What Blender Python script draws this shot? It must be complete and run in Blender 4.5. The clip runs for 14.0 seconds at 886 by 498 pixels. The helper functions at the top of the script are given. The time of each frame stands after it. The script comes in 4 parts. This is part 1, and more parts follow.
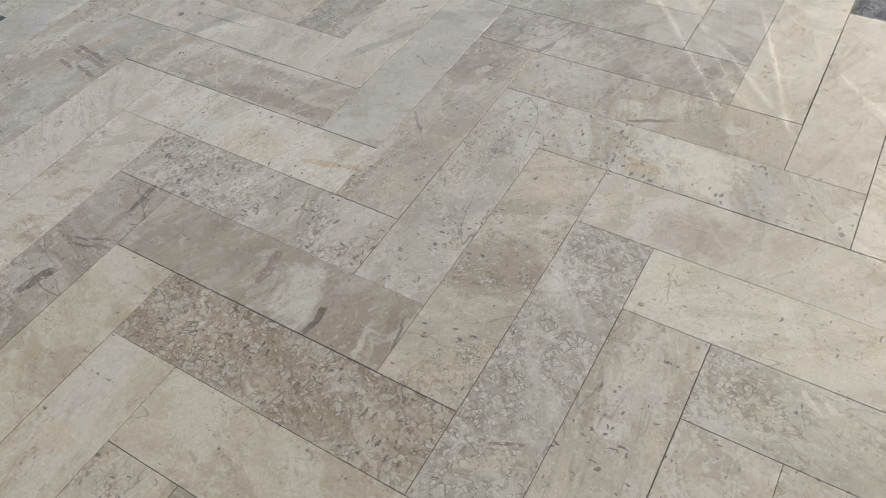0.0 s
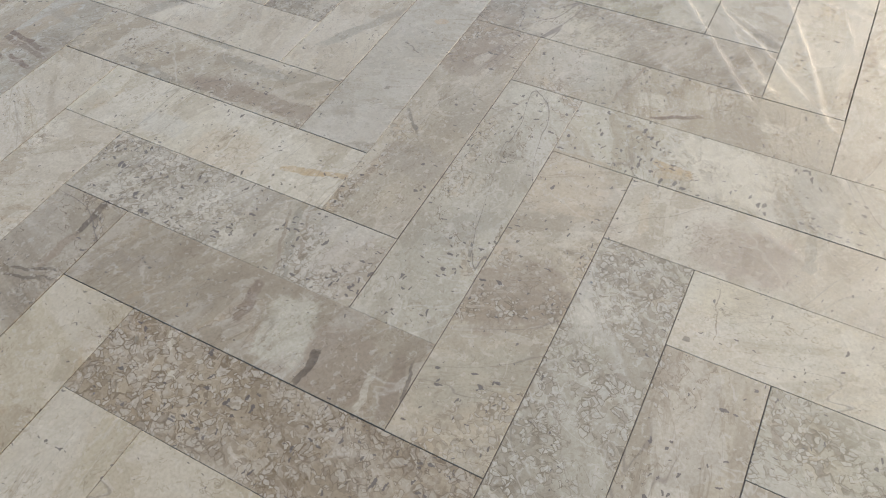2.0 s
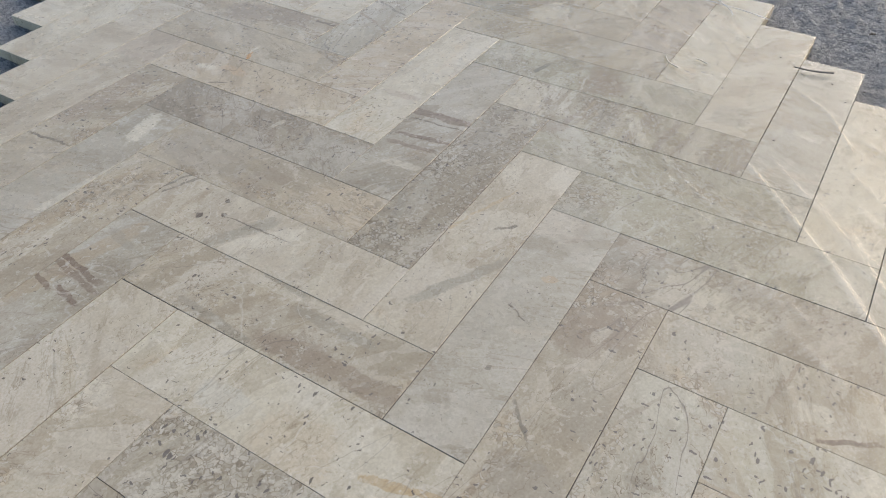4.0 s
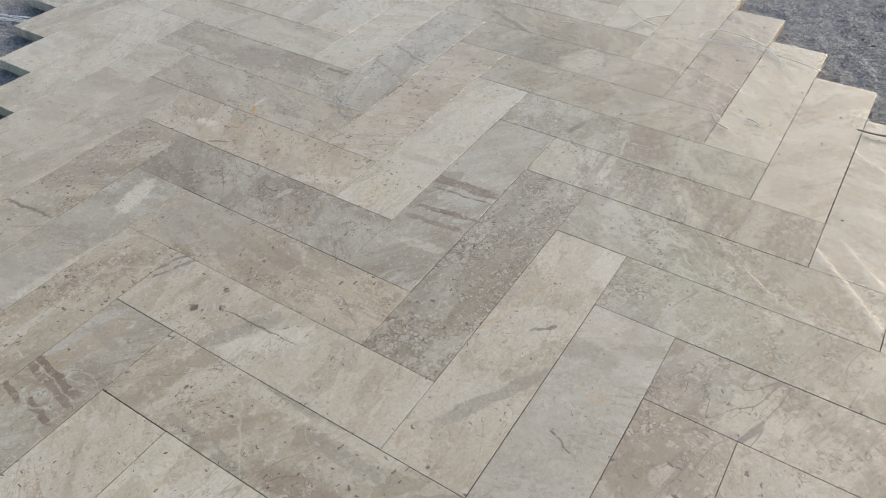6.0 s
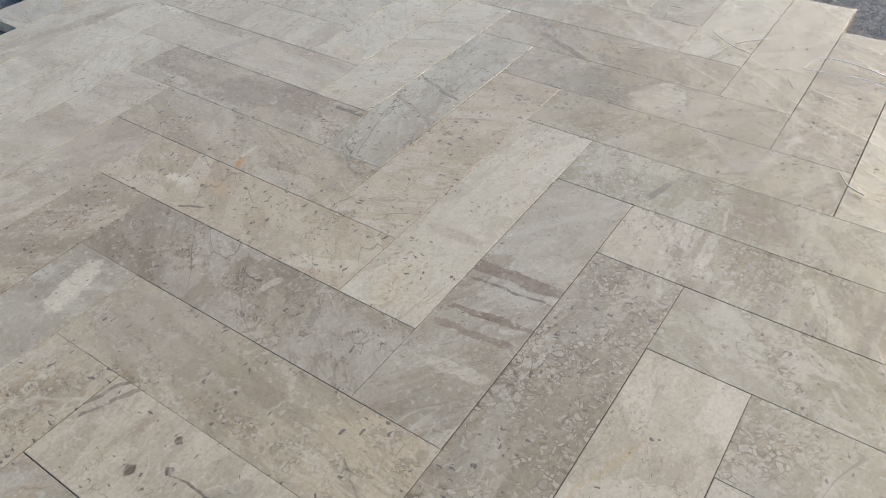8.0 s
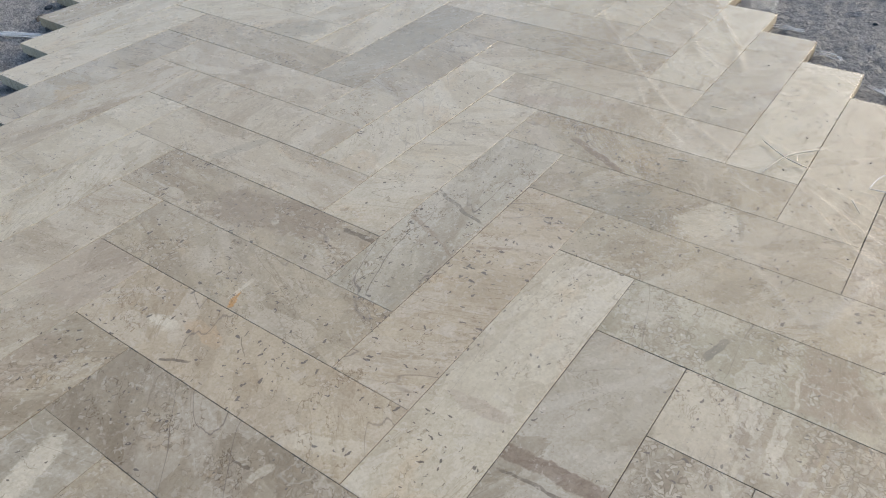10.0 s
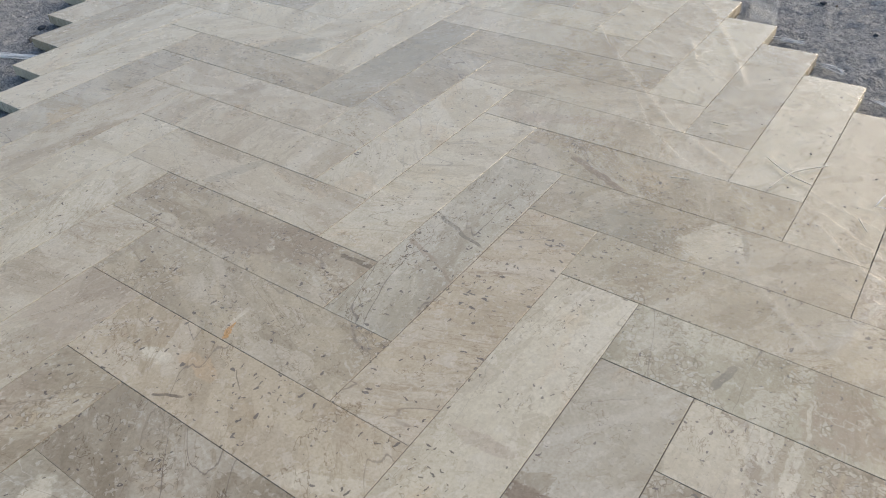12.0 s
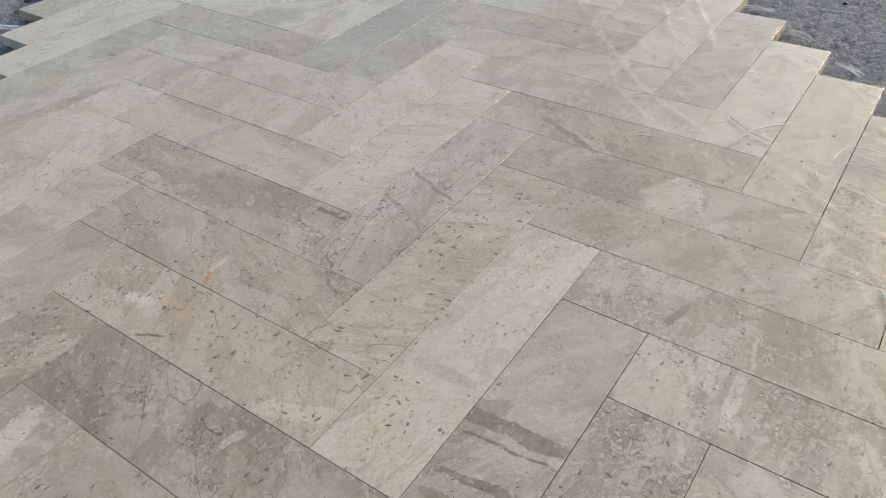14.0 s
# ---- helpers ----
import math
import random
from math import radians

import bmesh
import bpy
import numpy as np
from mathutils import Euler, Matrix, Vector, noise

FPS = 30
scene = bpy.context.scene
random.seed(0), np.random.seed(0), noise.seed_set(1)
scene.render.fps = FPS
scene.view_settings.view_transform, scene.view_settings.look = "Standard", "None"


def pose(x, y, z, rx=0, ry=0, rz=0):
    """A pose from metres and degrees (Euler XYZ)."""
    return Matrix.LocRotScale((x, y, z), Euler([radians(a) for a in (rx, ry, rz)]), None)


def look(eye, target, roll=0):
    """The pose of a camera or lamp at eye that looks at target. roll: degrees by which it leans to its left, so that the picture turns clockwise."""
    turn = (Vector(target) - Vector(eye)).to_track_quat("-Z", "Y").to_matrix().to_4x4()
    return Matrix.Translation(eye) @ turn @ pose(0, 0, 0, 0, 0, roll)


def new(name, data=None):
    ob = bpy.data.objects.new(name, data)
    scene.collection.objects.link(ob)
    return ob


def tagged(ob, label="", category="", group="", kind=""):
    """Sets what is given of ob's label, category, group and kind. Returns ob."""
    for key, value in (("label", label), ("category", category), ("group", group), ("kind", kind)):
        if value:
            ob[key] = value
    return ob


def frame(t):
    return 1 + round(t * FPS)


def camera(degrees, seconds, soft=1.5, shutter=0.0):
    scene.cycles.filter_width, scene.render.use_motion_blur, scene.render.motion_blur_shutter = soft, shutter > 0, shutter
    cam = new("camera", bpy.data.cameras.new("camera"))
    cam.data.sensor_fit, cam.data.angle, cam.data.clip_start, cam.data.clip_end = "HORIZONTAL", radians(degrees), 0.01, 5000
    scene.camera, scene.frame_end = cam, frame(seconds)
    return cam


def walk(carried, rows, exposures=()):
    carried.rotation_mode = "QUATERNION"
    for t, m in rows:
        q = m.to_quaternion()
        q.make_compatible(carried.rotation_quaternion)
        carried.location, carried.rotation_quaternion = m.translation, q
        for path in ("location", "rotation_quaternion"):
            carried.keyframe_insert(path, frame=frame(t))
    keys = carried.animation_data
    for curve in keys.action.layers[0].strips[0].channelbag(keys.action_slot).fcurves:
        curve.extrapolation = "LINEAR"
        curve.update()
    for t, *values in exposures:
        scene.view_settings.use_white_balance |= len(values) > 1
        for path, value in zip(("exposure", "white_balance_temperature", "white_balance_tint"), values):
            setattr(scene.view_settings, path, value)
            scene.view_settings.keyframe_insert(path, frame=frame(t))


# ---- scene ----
cam = camera(61.7, 14.0, soft=1.0)
PATH = [
    (0, (1.521, -1.504, 1.027), (0.775, -0.43, -0.486), -5.7),
    (0.5, (1.483, -1.507, 1.019), (0.792, -0.426, -0.516), -4.2),
    (1, (1.438, -1.49, 1.016), (0.765, -0.422, -0.536), -4.1),
    (1.5, (1.396, -1.435, 0.982), (0.746, -0.363, -0.577), -3.8),
    (2, (1.351, -1.38, 0.943), (0.729, -0.308, -0.626), -3.2),
    (2.5, (1.277, -1.272, 0.938), (0.66, -0.214, -0.644), -2.7),
    (3, (1.193, -1.187, 0.942), (0.517, -0.029, -0.542), -1.6),
    (3.5, (1.118, -1.141, 0.959), (0.321, 0.065, -0.423), -1.8),
    (3.7, (1.087, -1.132, 0.967), (0.289, 0.094, -0.397), -1.4),
    (5.8, (0.912, -0.922, 0.982), (0.098, 0.332, -0.347), -1.4),
    (6, (0.882, -0.92, 0.972), (0.063, 0.32, -0.366), -1.1),
    (6.5, (0.811, -0.881, 0.966), (-0.055, 0.327, -0.372), -1.9),
    (7, (0.769, -0.785, 0.935), (-0.098, 0.437, -0.388), -2.4),
    (7.5, (0.696, -0.668, 0.832), (-0.166, 0.552, -0.498), -1.8),
    (8, (0.625, -0.584, 0.814), (-0.252, 0.638, -0.504), -2.0),
    (8.5, (0.557, -0.522, 0.822), (-0.348, 0.709, -0.468), -2.0),
    (9, (0.503, -0.443, 0.838), (-0.415, 0.803, -0.429), -1.1),
    (9.2, (0.485, -0.415, 0.841), (-0.435, 0.838, -0.418), -1.7),
    (11.3, (0.448, -0.362, 0.854), (-0.509, 0.898, -0.369), -1.9),
    (11.5, (0.44, -0.364, 0.855), (-0.511, 0.899, -0.37), -1.6),
    (12, (0.443, -0.34, 0.854), (-0.505, 0.928, -0.368), -2.8),
    (12.5, (0.418, -0.293, 0.812), (-0.493, 0.996, -0.417), -2.2),
    (13, (0.412, -0.288, 0.794), (-0.509, 0.992, -0.437), -2.5),
    (13.5, (0.426, -0.29, 0.792), (-0.499, 0.982, -0.443), -3.0),
    (14, (0.528, -0.387, 0.836), (-0.397, 0.87, -0.414), -2.8),
]
walk(cam, [(t, look(eye, target, roll)) for t, eye, target, roll in PATH],
     exposures=[(0.0, 0.14, 6580, 10.0), (14.0, 0.09, 6630, 10.0)])

# ---- light: a bright hazy sky, the sun veiled, ahead of the camera ----
SUN_TO = Vector((0.40, 0.80, 0.47)).normalized()
world = bpy.data.worlds.new("sky")
scene.world = world
world.use_nodes = True
wn, wl = world.node_tree.nodes, world.node_tree.links
sky = wn.new("ShaderNodeTexSky")
sky.sky_type, sky.sun_disc = "NISHITA", False
sky.sun_elevation = math.asin(SUN_TO.z)
sky.sun_rotation = math.atan2(SUN_TO.x, SUN_TO.y)
sky.dust_density, sky.air_density = 3.1, 1.0
wn["Background"].inputs["Strength"].default_value = 0.21
wl.new(sky.outputs["Color"], wn["Background"].inputs["Color"])
sun = new("sun", bpy.data.lights.new("sun", "SUN"))
sun.data.energy, sun.data.angle, sun.data.color = 0.52, radians(80), (1.0, 0.985, 0.96)
sun.matrix_world = look(SUN_TO * 10, (0, 0, 0))

# ---- materials ----
W = 0.15          # width of one stone; it is four times as long
THICK = 0.03
BED = -0.040      # rough screed below the stones' top


class Nodes:
    """Short hand for building one node material."""

    def __init__(self, name):
        self.mat = bpy.data.materials.new(name)
        self.mat.use_nodes = True
        self.tree = self.mat.node_tree
        self.bsdf = self.tree.nodes["Principled BSDF"]
        self.out = self.tree.nodes["Material Output"]

    def add(self, kind, **values):
        node = self.tree.nodes.new("ShaderNode" + kind)
        for key, value in values.items():
            if key == "op":
                node.operation = value
            elif key == "blend":
                node.blend_type = value
        return node

    def link(self, a, b):
        self.tree.links.new(a, b)

    def put(self, socket, value):
        if isinstance(value, bpy.types.NodeSocket):
            self.link(value, socket)
        else:
            socket.default_value = value

    def math(self, op, a, b=0.0, clamp=False):
        n = self.add("Math", op=op)
        n.use_clamp = clamp
        self.put(n.inputs[0], a)
        self.put(n.inputs[1], b)
        return n.outputs[0]

    def vmath(self, op, a, b):
        n = self.add("VectorMath", op=op)
        self.put(n.inputs[0], a)
        self.put(n.inputs[1], b)
        return n.outputs[0]

    def mix(self, f, a, b, blend="MIX"):
        n = self.add("Mix")
        n.data_type, n.blend_type = "RGBA", blend
        self.put(n.inputs[0], f)
        self.put(n.inputs[6], a)
        self.put(n.inputs[7], b)
        return n.outputs[2]

    def step(self, v, lo, hi, to_lo=0.0, to_hi=1.0):
        n = self.add("MapRange")
        n.interpolation_type = "SMOOTHSTEP"
        self.put(n.inputs[0], v)
        for k, x in enumerate((lo, hi, to_lo, to_hi)):
            self.put(n.inputs[k + 1], x)
        return n.outputs[0]

    def noise(self, vec, scale, detail=4.0, rough=0.55, distort=0.0):
        n = self.add("TexNoise")
        self.put(n.inputs["Vector"], vec)
        n.inputs["Scale"].default_value, n.inputs["Detail"].default_value = scale, detail
        n.inputs["Roughness"].default_value, n.inputs["Distortion"].default_value = rough, distort
        return n.outputs[0]

    def voronoi(self, vec, scale, feature="F1"):
        n = self.add("TexVoronoi")
        n.feature = feature
        self.put(n.inputs["Vector"], vec)
        n.inputs["Scale"].default_value = scale
        return n

    def attr(self, name, out="Fac"):
        n = self.add("Attribute")
        n.attribute_type, n.attribute_name = "OBJECT", name
        return n.outputs[out]

    def bump(self, height, strength, distance):
        n = self.add("Bump")
        n.inputs["Strength"].default_value, n.inputs["Distance"].default_value = strength, distance
        self.link(height, n.inputs["Height"])
        self.link(n.outputs[0], self.bsdf.inputs["Normal"])


def rgb(r, g, b):
    return (r, g, b, 1.0)


PLACES = ("one", "two", "three", "four", "five", "six", "seven", "eight")   # room for marks in each stone


def marble_material():
    """Polished brecciated marble; each stone's own properties choose its colours and figure."""
    m = Nodes("polished_breccia_marble")
    tex = m.add("TexCoord").outputs["Object"]
    rnd = m.add("ObjectInfo").outputs["Random"]
    shift = m.add("CombineXYZ")
    m.link(m.math("MULTIPLY", rnd, 37.0), shift.inputs[0])
    m.link(m.math("MULTIPLY", rnd, 91.0), shift.inputs[1])
    m.link(m.math("MULTIPLY", rnd, 13.0), shift.inputs[2])
    p = m.vmath("ADD", tex, shift.outputs[0])
    tint, tint_b, dark = m.attr("tint", "Color"), m.attr("tint_b", "Color"), m.attr("band_tint", "Color")
    pebble, band, pits, vein, turn = (m.attr(k) for k in ("pebble", "band", "pits", "vein", "turn"))
    start, side = m.attr("start"), m.attr("side")
    split = m.add("SeparateXYZ")
    m.link(tex, split.inputs[0])
    wob = m.noise(p, 9.0, 3.0)
    along = m.math("ADD", split.outputs[0], m.math("MULTIPLY", m.math("SUBTRACT", wob, 0.5), 0.12))
    half = m.step(m.math("MULTIPLY", m.math("SUBTRACT", along, start), side), -0.012, 0.02)

    # coordinates bent at two scales, so that no edge is straight
    def bent(vec, scale, amount):
        n = m.add("TexNoise")
        m.link(vec, n.inputs["Vector"])
        n.inputs["Scale"].default_value, n.inputs["Detail"].default_value = scale, 3.0
        return m.vmath("ADD", vec, m.vmath("MULTIPLY", m.vmath("SUBTRACT", n.outputs["Color"], (0.5, 0.5, 0.5)), (amount, amount, 0.0)))

    # the bed that the stone was sawn from: its figure is drawn out along one way
    bed = m.add("VectorRotate")
    bed.rotation_type = "Z_AXIS"
    m.link(tex, bed.inputs["Vector"])
    m.link(m.math("MULTIPLY", rnd, 40.0), bed.inputs["Angle"])
    flow = m.vmath("ADD", m.vmath("MULTIPLY", bed.outputs[0], (1.2, 0.62, 1.0)), shift.outputs[0])
    wide, wv = bent(flow, 6.0, 0.12), bent(p, 34.0, 0.028)
    wflow = bent(flow, 34.0, 0.022)
    long = m.vmath("ADD", m.vmath("MULTIPLY", bed.outputs[0], (1.5, 0.30, 1.0)), shift.outputs[0])
    n1 = m.noise(flow, 9.0, 6.0, 0.62, 0.9)
    n2 = m.noise(wflow, 44.0, 6.0, 0.68, 0.3)
    n3 = m.noise(p, 210.0, 3.0, 0.6)
    waved = bent(tex, 24.0, 0.022)

    # clouds, then larger broken blocks of a slightly different tone
    pale = m.mix(0.5, tint_b, rgb(0.66, 0.62, 0.53))
    deep = m.mix(1.0, tint, rgb(0.68, 0.63, 0.56), "MULTIPLY")
    col = m.mix(m.step(n1, 0.38, 0.60), tint, tint_b)
    block = m.voronoi(bent(wide, 40.0, 0.022), 15.0)
    bt = m.add("SeparateColor")
    m.link(block.outputs["Color"], bt.inputs[0])
    col = m.mix(m.step(bt.outputs[0], 0.62, 0.80, 0.0, 0.34), col, pale)
    col = m.mix(m.step(bt.outputs[1], 0.64, 0.82, 0.0, 0.34), col, deep)
    warm = m.step(m.noise(wide, 9.0, 4.0, 0.6, 0.6), 0.56, 0.70, 0.0, 0.45)
    col = m.mix(warm, col, m.mix(1.0, col, rgb(1.03, 0.90, 0.76), "MULTIPLY"))
    col = m.mix(m.step(n2, 0.36, 0.66, 0.0, 0.5), col, m.mix(1.0, col, rgb(0.78, 0.755, 0.72), "MULTIPLY"))
    col = m.mix(m.step(m.noise(wflow, 30.0, 5.0, 0.68, 1.0), 0.55, 0.66, 0.0, 0.55), col, pale)

    # bands, straight or wavy, turned for each stone
    rot = m.add("VectorRotate")
    rot.rotation_type = "Z_AXIS"
    m.link(tex, rot.inputs["Vector"])
    m.link(turn, rot.inputs["Angle"])
    warp = m.add("TexNoise")
    m.link(p, warp.inputs["Vector"])
    warp.inputs["Scale"].default_value = 5.0
    stretched = m.vmath("MULTIPLY", rot.outputs[0], (30.0, 2.6, 1.0))
    stretched = m.vmath("ADD", stretched, m.vmath("MULTIPLY", warp.outputs["Color"], (1.7, 1.7, 0.0)))
    stretched = m.vmath("ADD", stretched, shift.outputs[0])
    b1 = m.noise(stretched, 1.0, 5.0, 0.62)
    b2 = m.noise(stretched, 3.1, 3.0, 0.6)
    fade = m.step(n2, 0.25, 0.6, 1.0, 0.6)
    bandmask = m.math("MULTIPLY", m.math("MULTIPLY", m.math("MULTIPLY", m.step(b1, 0.49, 0.54), band), half), fade)
    col = m.mix(bandmask, col, dark)
    col = m.mix(m.math("MULTIPLY", m.math("MULTIPLY", m.step(b2, 0.55, 0.66), band), m.math("MULTIPLY", half, 0.55)), col, pale)

    drag = m.noise(m.vmath("MULTIPLY", long, (6.5, 5.0, 1.0)), 1.0, 4.0, 0.55, 0.3)
    col = m.mix(m.step(drag, 0.57, 0.63, 0.0, 0.42), col, pale)
    col = m.mix(m.step(drag, 0.43, 0.38, 0.0, 0.42), col, deep)

    # marks of the stone's own: patches, bands and streaks, each at its place
    broken = m.step(m.noise(wflow, 38.0, 6.0, 0.7, 0.8), 0.40, 0.60, 1.0, 0.72)
    jag = m.math("SUBTRACT", m.noise(p, 85.0, 4.0, 0.62, 0.4), 0.5)
    for which in PLACES:
        at, spread = m.attr("mark_" + which, "Vector"), m.attr("size_" + which, "Vector")
        tone = m.attr("tone_" + which, "Color")
        r = m.add("VectorRotate")
        r.rotation_type = "Z_AXIS"
        m.link(m.vmath("SUBTRACT", waved, at), r.inputs["Vector"])
        m.link(m.math("MULTIPLY", m.attr("lean_" + which), -1.0), r.inputs["Angle"])
        reach = m.add("VectorMath", op="LENGTH")
        ratio = m.vmath("DIVIDE", m.vmath("MULTIPLY", r.outputs[0], (1.0, 1.0, 0.0)), spread)
        m.link(m.vmath("MULTIPLY", ratio, ratio), reach.inputs[0])
        hold = m.add("SeparateXYZ")
        m.link(spread, hold.inputs[0])
        ragged = m.math("ADD", m.math("POWER", reach.outputs["Value"], 0.5), m.math("ADD", m.math("MULTIPLY", m.math("SUBTRACT", n2, 0.5), 0.7), m.math("MULTIPLY", jag, 0.7)))
        cover = m.math("MULTIPLY", m.step(ragged, 0.80, 1.05, 1.0, 0.0), m.math("MULTIPLY", hold.outputs[2], broken))
        col = m.mix(cover, col, m.mix(m.step(n2, 0.34, 0.62, 0.0, 0.25), tone, col))

    # broken clasts in a darker matrix, in three sizes, gathered in drifts
    drift = m.noise(wide, 9.0, 4.0, 0.6, 0.5)
    for scale, lo, strength in ((30.0, 0.66, 0.7), (62.0, 0.53, 0.85), (125.0, 0.44, 0.75)):
        cell, edge = m.voronoi(wv, scale), m.voronoi(wv, scale, "DISTANCE_TO_EDGE")
        tone = m.add("SeparateColor")
        m.link(cell.outputs["Color"], tone.inputs[0])
        here = m.step(m.math("ADD", drift, m.math("MULTIPLY", m.math("MULTIPLY", pebble, half), 0.44)), lo + 0.16, lo + 0.30)
        matrix = m.math("MULTIPLY", here, m.step(edge.outputs["Distance"], 0.04, 0.16, strength, 0.0))
        keep = m.step(tone.outputs[0], 0.55, 0.74)
        clast = m.math("MULTIPLY", here, m.math("MULTIPLY", m.step(edge.outputs["Distance"], 0.08, 0.15), m.math("MULTIPLY", keep, 0.95)))
        col = m.mix(m.math("MULTIPLY", matrix, m.math("MULTIPLY", keep, 0.95)), col, m.mix(1.0, tint, rgb(0.46, 0.41, 0.35), "MULTIPLY"))
        col = m.mix(clast, col, m.mix(0.42, m.mix(tone.outputs[1], pale, rgb(0.47, 0.43, 0.35)), tint))
        dim = m.math("MULTIPLY", here, m.step(tone.outputs[2], 0.74, 0.9, 0.0, 0.5))
        col = m.mix(dim, col, m.mix(1.0, tint, rgb(0.58, 0.53, 0.47), "MULTIPLY"))

    # thin seams drawn out along the bed
    seam = m.math("ABSOLUTE", m.math("SUBTRACT", m.noise(m.vmath("MULTIPLY", bent(long, 20.0, 0.05), (9.0, 7.0, 1.0)), 1.0, 5.0, 0.6, 0.4), 0.5))
    col = m.mix(m.math("MULTIPLY", m.step(seam, 0.0, 0.014, 0.36, 0.0), m.step(m.noise(p, 5.0, 3.0), 0.47, 0.56)), col, m.mix(1.0, deep, rgb(0.72, 0.66, 0.58), "MULTIPLY"))
    # small pale fragments in every stone
    col = m.mix(m.step(m.noise(bent(p, 90.0, 0.010), 75.0, 3.0, 0.6, 0.4), 0.60, 0.64, 0.0, 0.5), col, pale)
    col = m.mix(m.step(m.noise(m.vmath("ADD", wv, (4.0, 1.0, 0.0)), 95.0, 3.0, 0.6, 0.4), 0.63, 0.67, 0.0, 0.5), col, deep)
    # fine cracks and healed veins
    v1 = m.math("ABSOLUTE", m.math("SUBTRACT", m.noise(bent(long, 50.0, 0.010), 5.5, 2.0, 0.5, 0.0), 0.5))
    crack = m.math("MULTIPLY", m.step(v1, 0.0005, 0.0032, 1.0, 0.0), m.step(m.noise(p, 3.0, 2.0), 0.44, 0.52))
    col = m.mix(m.math("MULTIPLY", crack, m.math("MULTIPLY", vein, 0.85)), col, rgb(0.17, 0.14, 0.11))
    q = m.vmath("ADD", p, (5.3, 2.1, 0.7))
    v2 = m.math("ABSOLUTE", m.math("SUBTRACT", m.noise(q, 6.0, 4.0, 0.5, 0.8), 0.5))
    heal = m.math("MULTIPLY", m.step(v2, 0.0, 0.012, 1.0, 0.0), m.step(m.noise(q, 4.0, 2.0), 0.5, 0.6))
    col = m.mix(m.math("MULTIPLY", heal, 0.5), col, pale)
    v3 = m.math("ABSOLUTE", m.math("SUBTRACT", m.noise(m.vmath("ADD", wflow, (1.7, 8.2, 0.0)), 19.0, 4.0, 0.6, 0.1), 0.5))
    hair = m.math("MULTIPLY", m.step(v3, 0.001, 0.010, 0.8, 0.0), m.step(m.noise(q, 11.0, 2.0), 0.50, 0.58))
    col = m.mix(m.math("MULTIPLY", hair, m.math("ADD", vein, 0.2)), col, m.mix(1.0, deep, rgb(0.62, 0.56, 0.49), "MULTIPLY"))

    # open pits: small dark flecks, a little drawn out
    hole = None
    for scale, stretch, add in ((130.0, (1.0, 0.38, 1.0), 0.0), (160.0, (0.42, 1.0, 1.0), 3.0)):
        flat = m.vmath("MULTIPLY", m.vmath("ADD", bent(p, 75.0, 0.016), (add, add, 0.0)), stretch)
        pit = m.voronoi(flat, scale)
        sel = m.add("SeparateColor")
        m.link(pit.outputs["Color"], sel.inputs[0])
        size = m.math("MULTIPLY", m.step(sel.outputs[0], 0.50, 1.0, 0.0, 0.38), m.step(m.noise(flow, 14.0 + add, 3.0), 0.40, 0.60, 0.15, 1.0))
        some = m.math("LESS_THAN", pit.outputs["Distance"], m.math("MULTIPLY", size, m.math("ADD", m.math("MULTIPLY", pits, 0.75), 0.36)))
        hole = some if hole is None else m.math("MAXIMUM", hole, some)
    col = m.mix(m.math("MULTIPLY", hole, 0.85), col, rgb(0.13, 0.11, 0.09))
    # grain
    col = m.mix(m.step(n3, 0.38, 0.66, 0.0, 0.45), col, m.mix(1.0, col, rgb(0.74, 0.715, 0.68), "MULTIPLY"))

    m.link(col, m.bsdf.inputs["Base Color"])
    dust = m.noise(m.vmath("MULTIPLY", m.add("NewGeometry").outputs["Position"], (1.0, 1.0, 0.0)), 3.0, 6.0, 0.65)
    rough = m.math("ADD", m.step(dust, 0.3, 0.7, 0.16, 0.30), m.math("MULTIPLY", n2, 0.08))
    m.link(rough, m.bsdf.inputs["Roughness"])
    m.bsdf.inputs["Specular IOR Level"].default_value = 0.8
    height = m.math("SUBTRACT", m.math("MULTIPLY", n1, 0.12), hole)
    m.bump(height, 0.25, 0.0012)
    return m.mat


def screed_material():
    """Rough grey-blue cement screed, crumbly, with paler dust; its hollows' shade is painted in."""
    m = Nodes("rough_cement_screed")
    pos = m.add("NewGeometry").outputs["Position"]
    drawn = m.vmath("MULTIPLY", pos, (1.0, 1.6, 1.0))
    big, mid, fine = m.noise(pos, 2.2, 4.0), m.noise(drawn, 42.0, 6.0, 0.72, 1.2), m.noise(drawn, 150.0, 5.0, 0.7, 0.8)
    # shade of the hollows put into the colour: darker where the bump is low
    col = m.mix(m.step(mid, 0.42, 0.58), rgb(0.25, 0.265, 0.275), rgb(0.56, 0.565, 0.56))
    col = m.mix(m.step(big, 0.40, 0.65, 0.0, 0.35), col, rgb(0.50, 0.505, 0.50))
    col = m.mix(m.step(fine, 0.55, 0.62, 0.0, 0.75), col, rgb(0.72, 0.72, 0.70))
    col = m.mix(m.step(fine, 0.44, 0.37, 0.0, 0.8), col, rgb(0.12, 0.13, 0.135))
    # small holes are only painted: dark shade spots without depth
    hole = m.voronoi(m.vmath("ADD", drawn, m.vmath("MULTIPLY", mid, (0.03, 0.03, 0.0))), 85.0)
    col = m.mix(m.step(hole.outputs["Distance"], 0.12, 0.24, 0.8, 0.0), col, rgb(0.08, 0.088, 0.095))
    m.link(col, m.bsdf.inputs["Base Color"])
    m.bsdf.inputs["Roughness"].default_value = 0.9
    m.bump(m.math("ADD", mid, m.math("MULTIPLY", fine, 0.7)), 1.0, 0.020)
    return m.mat


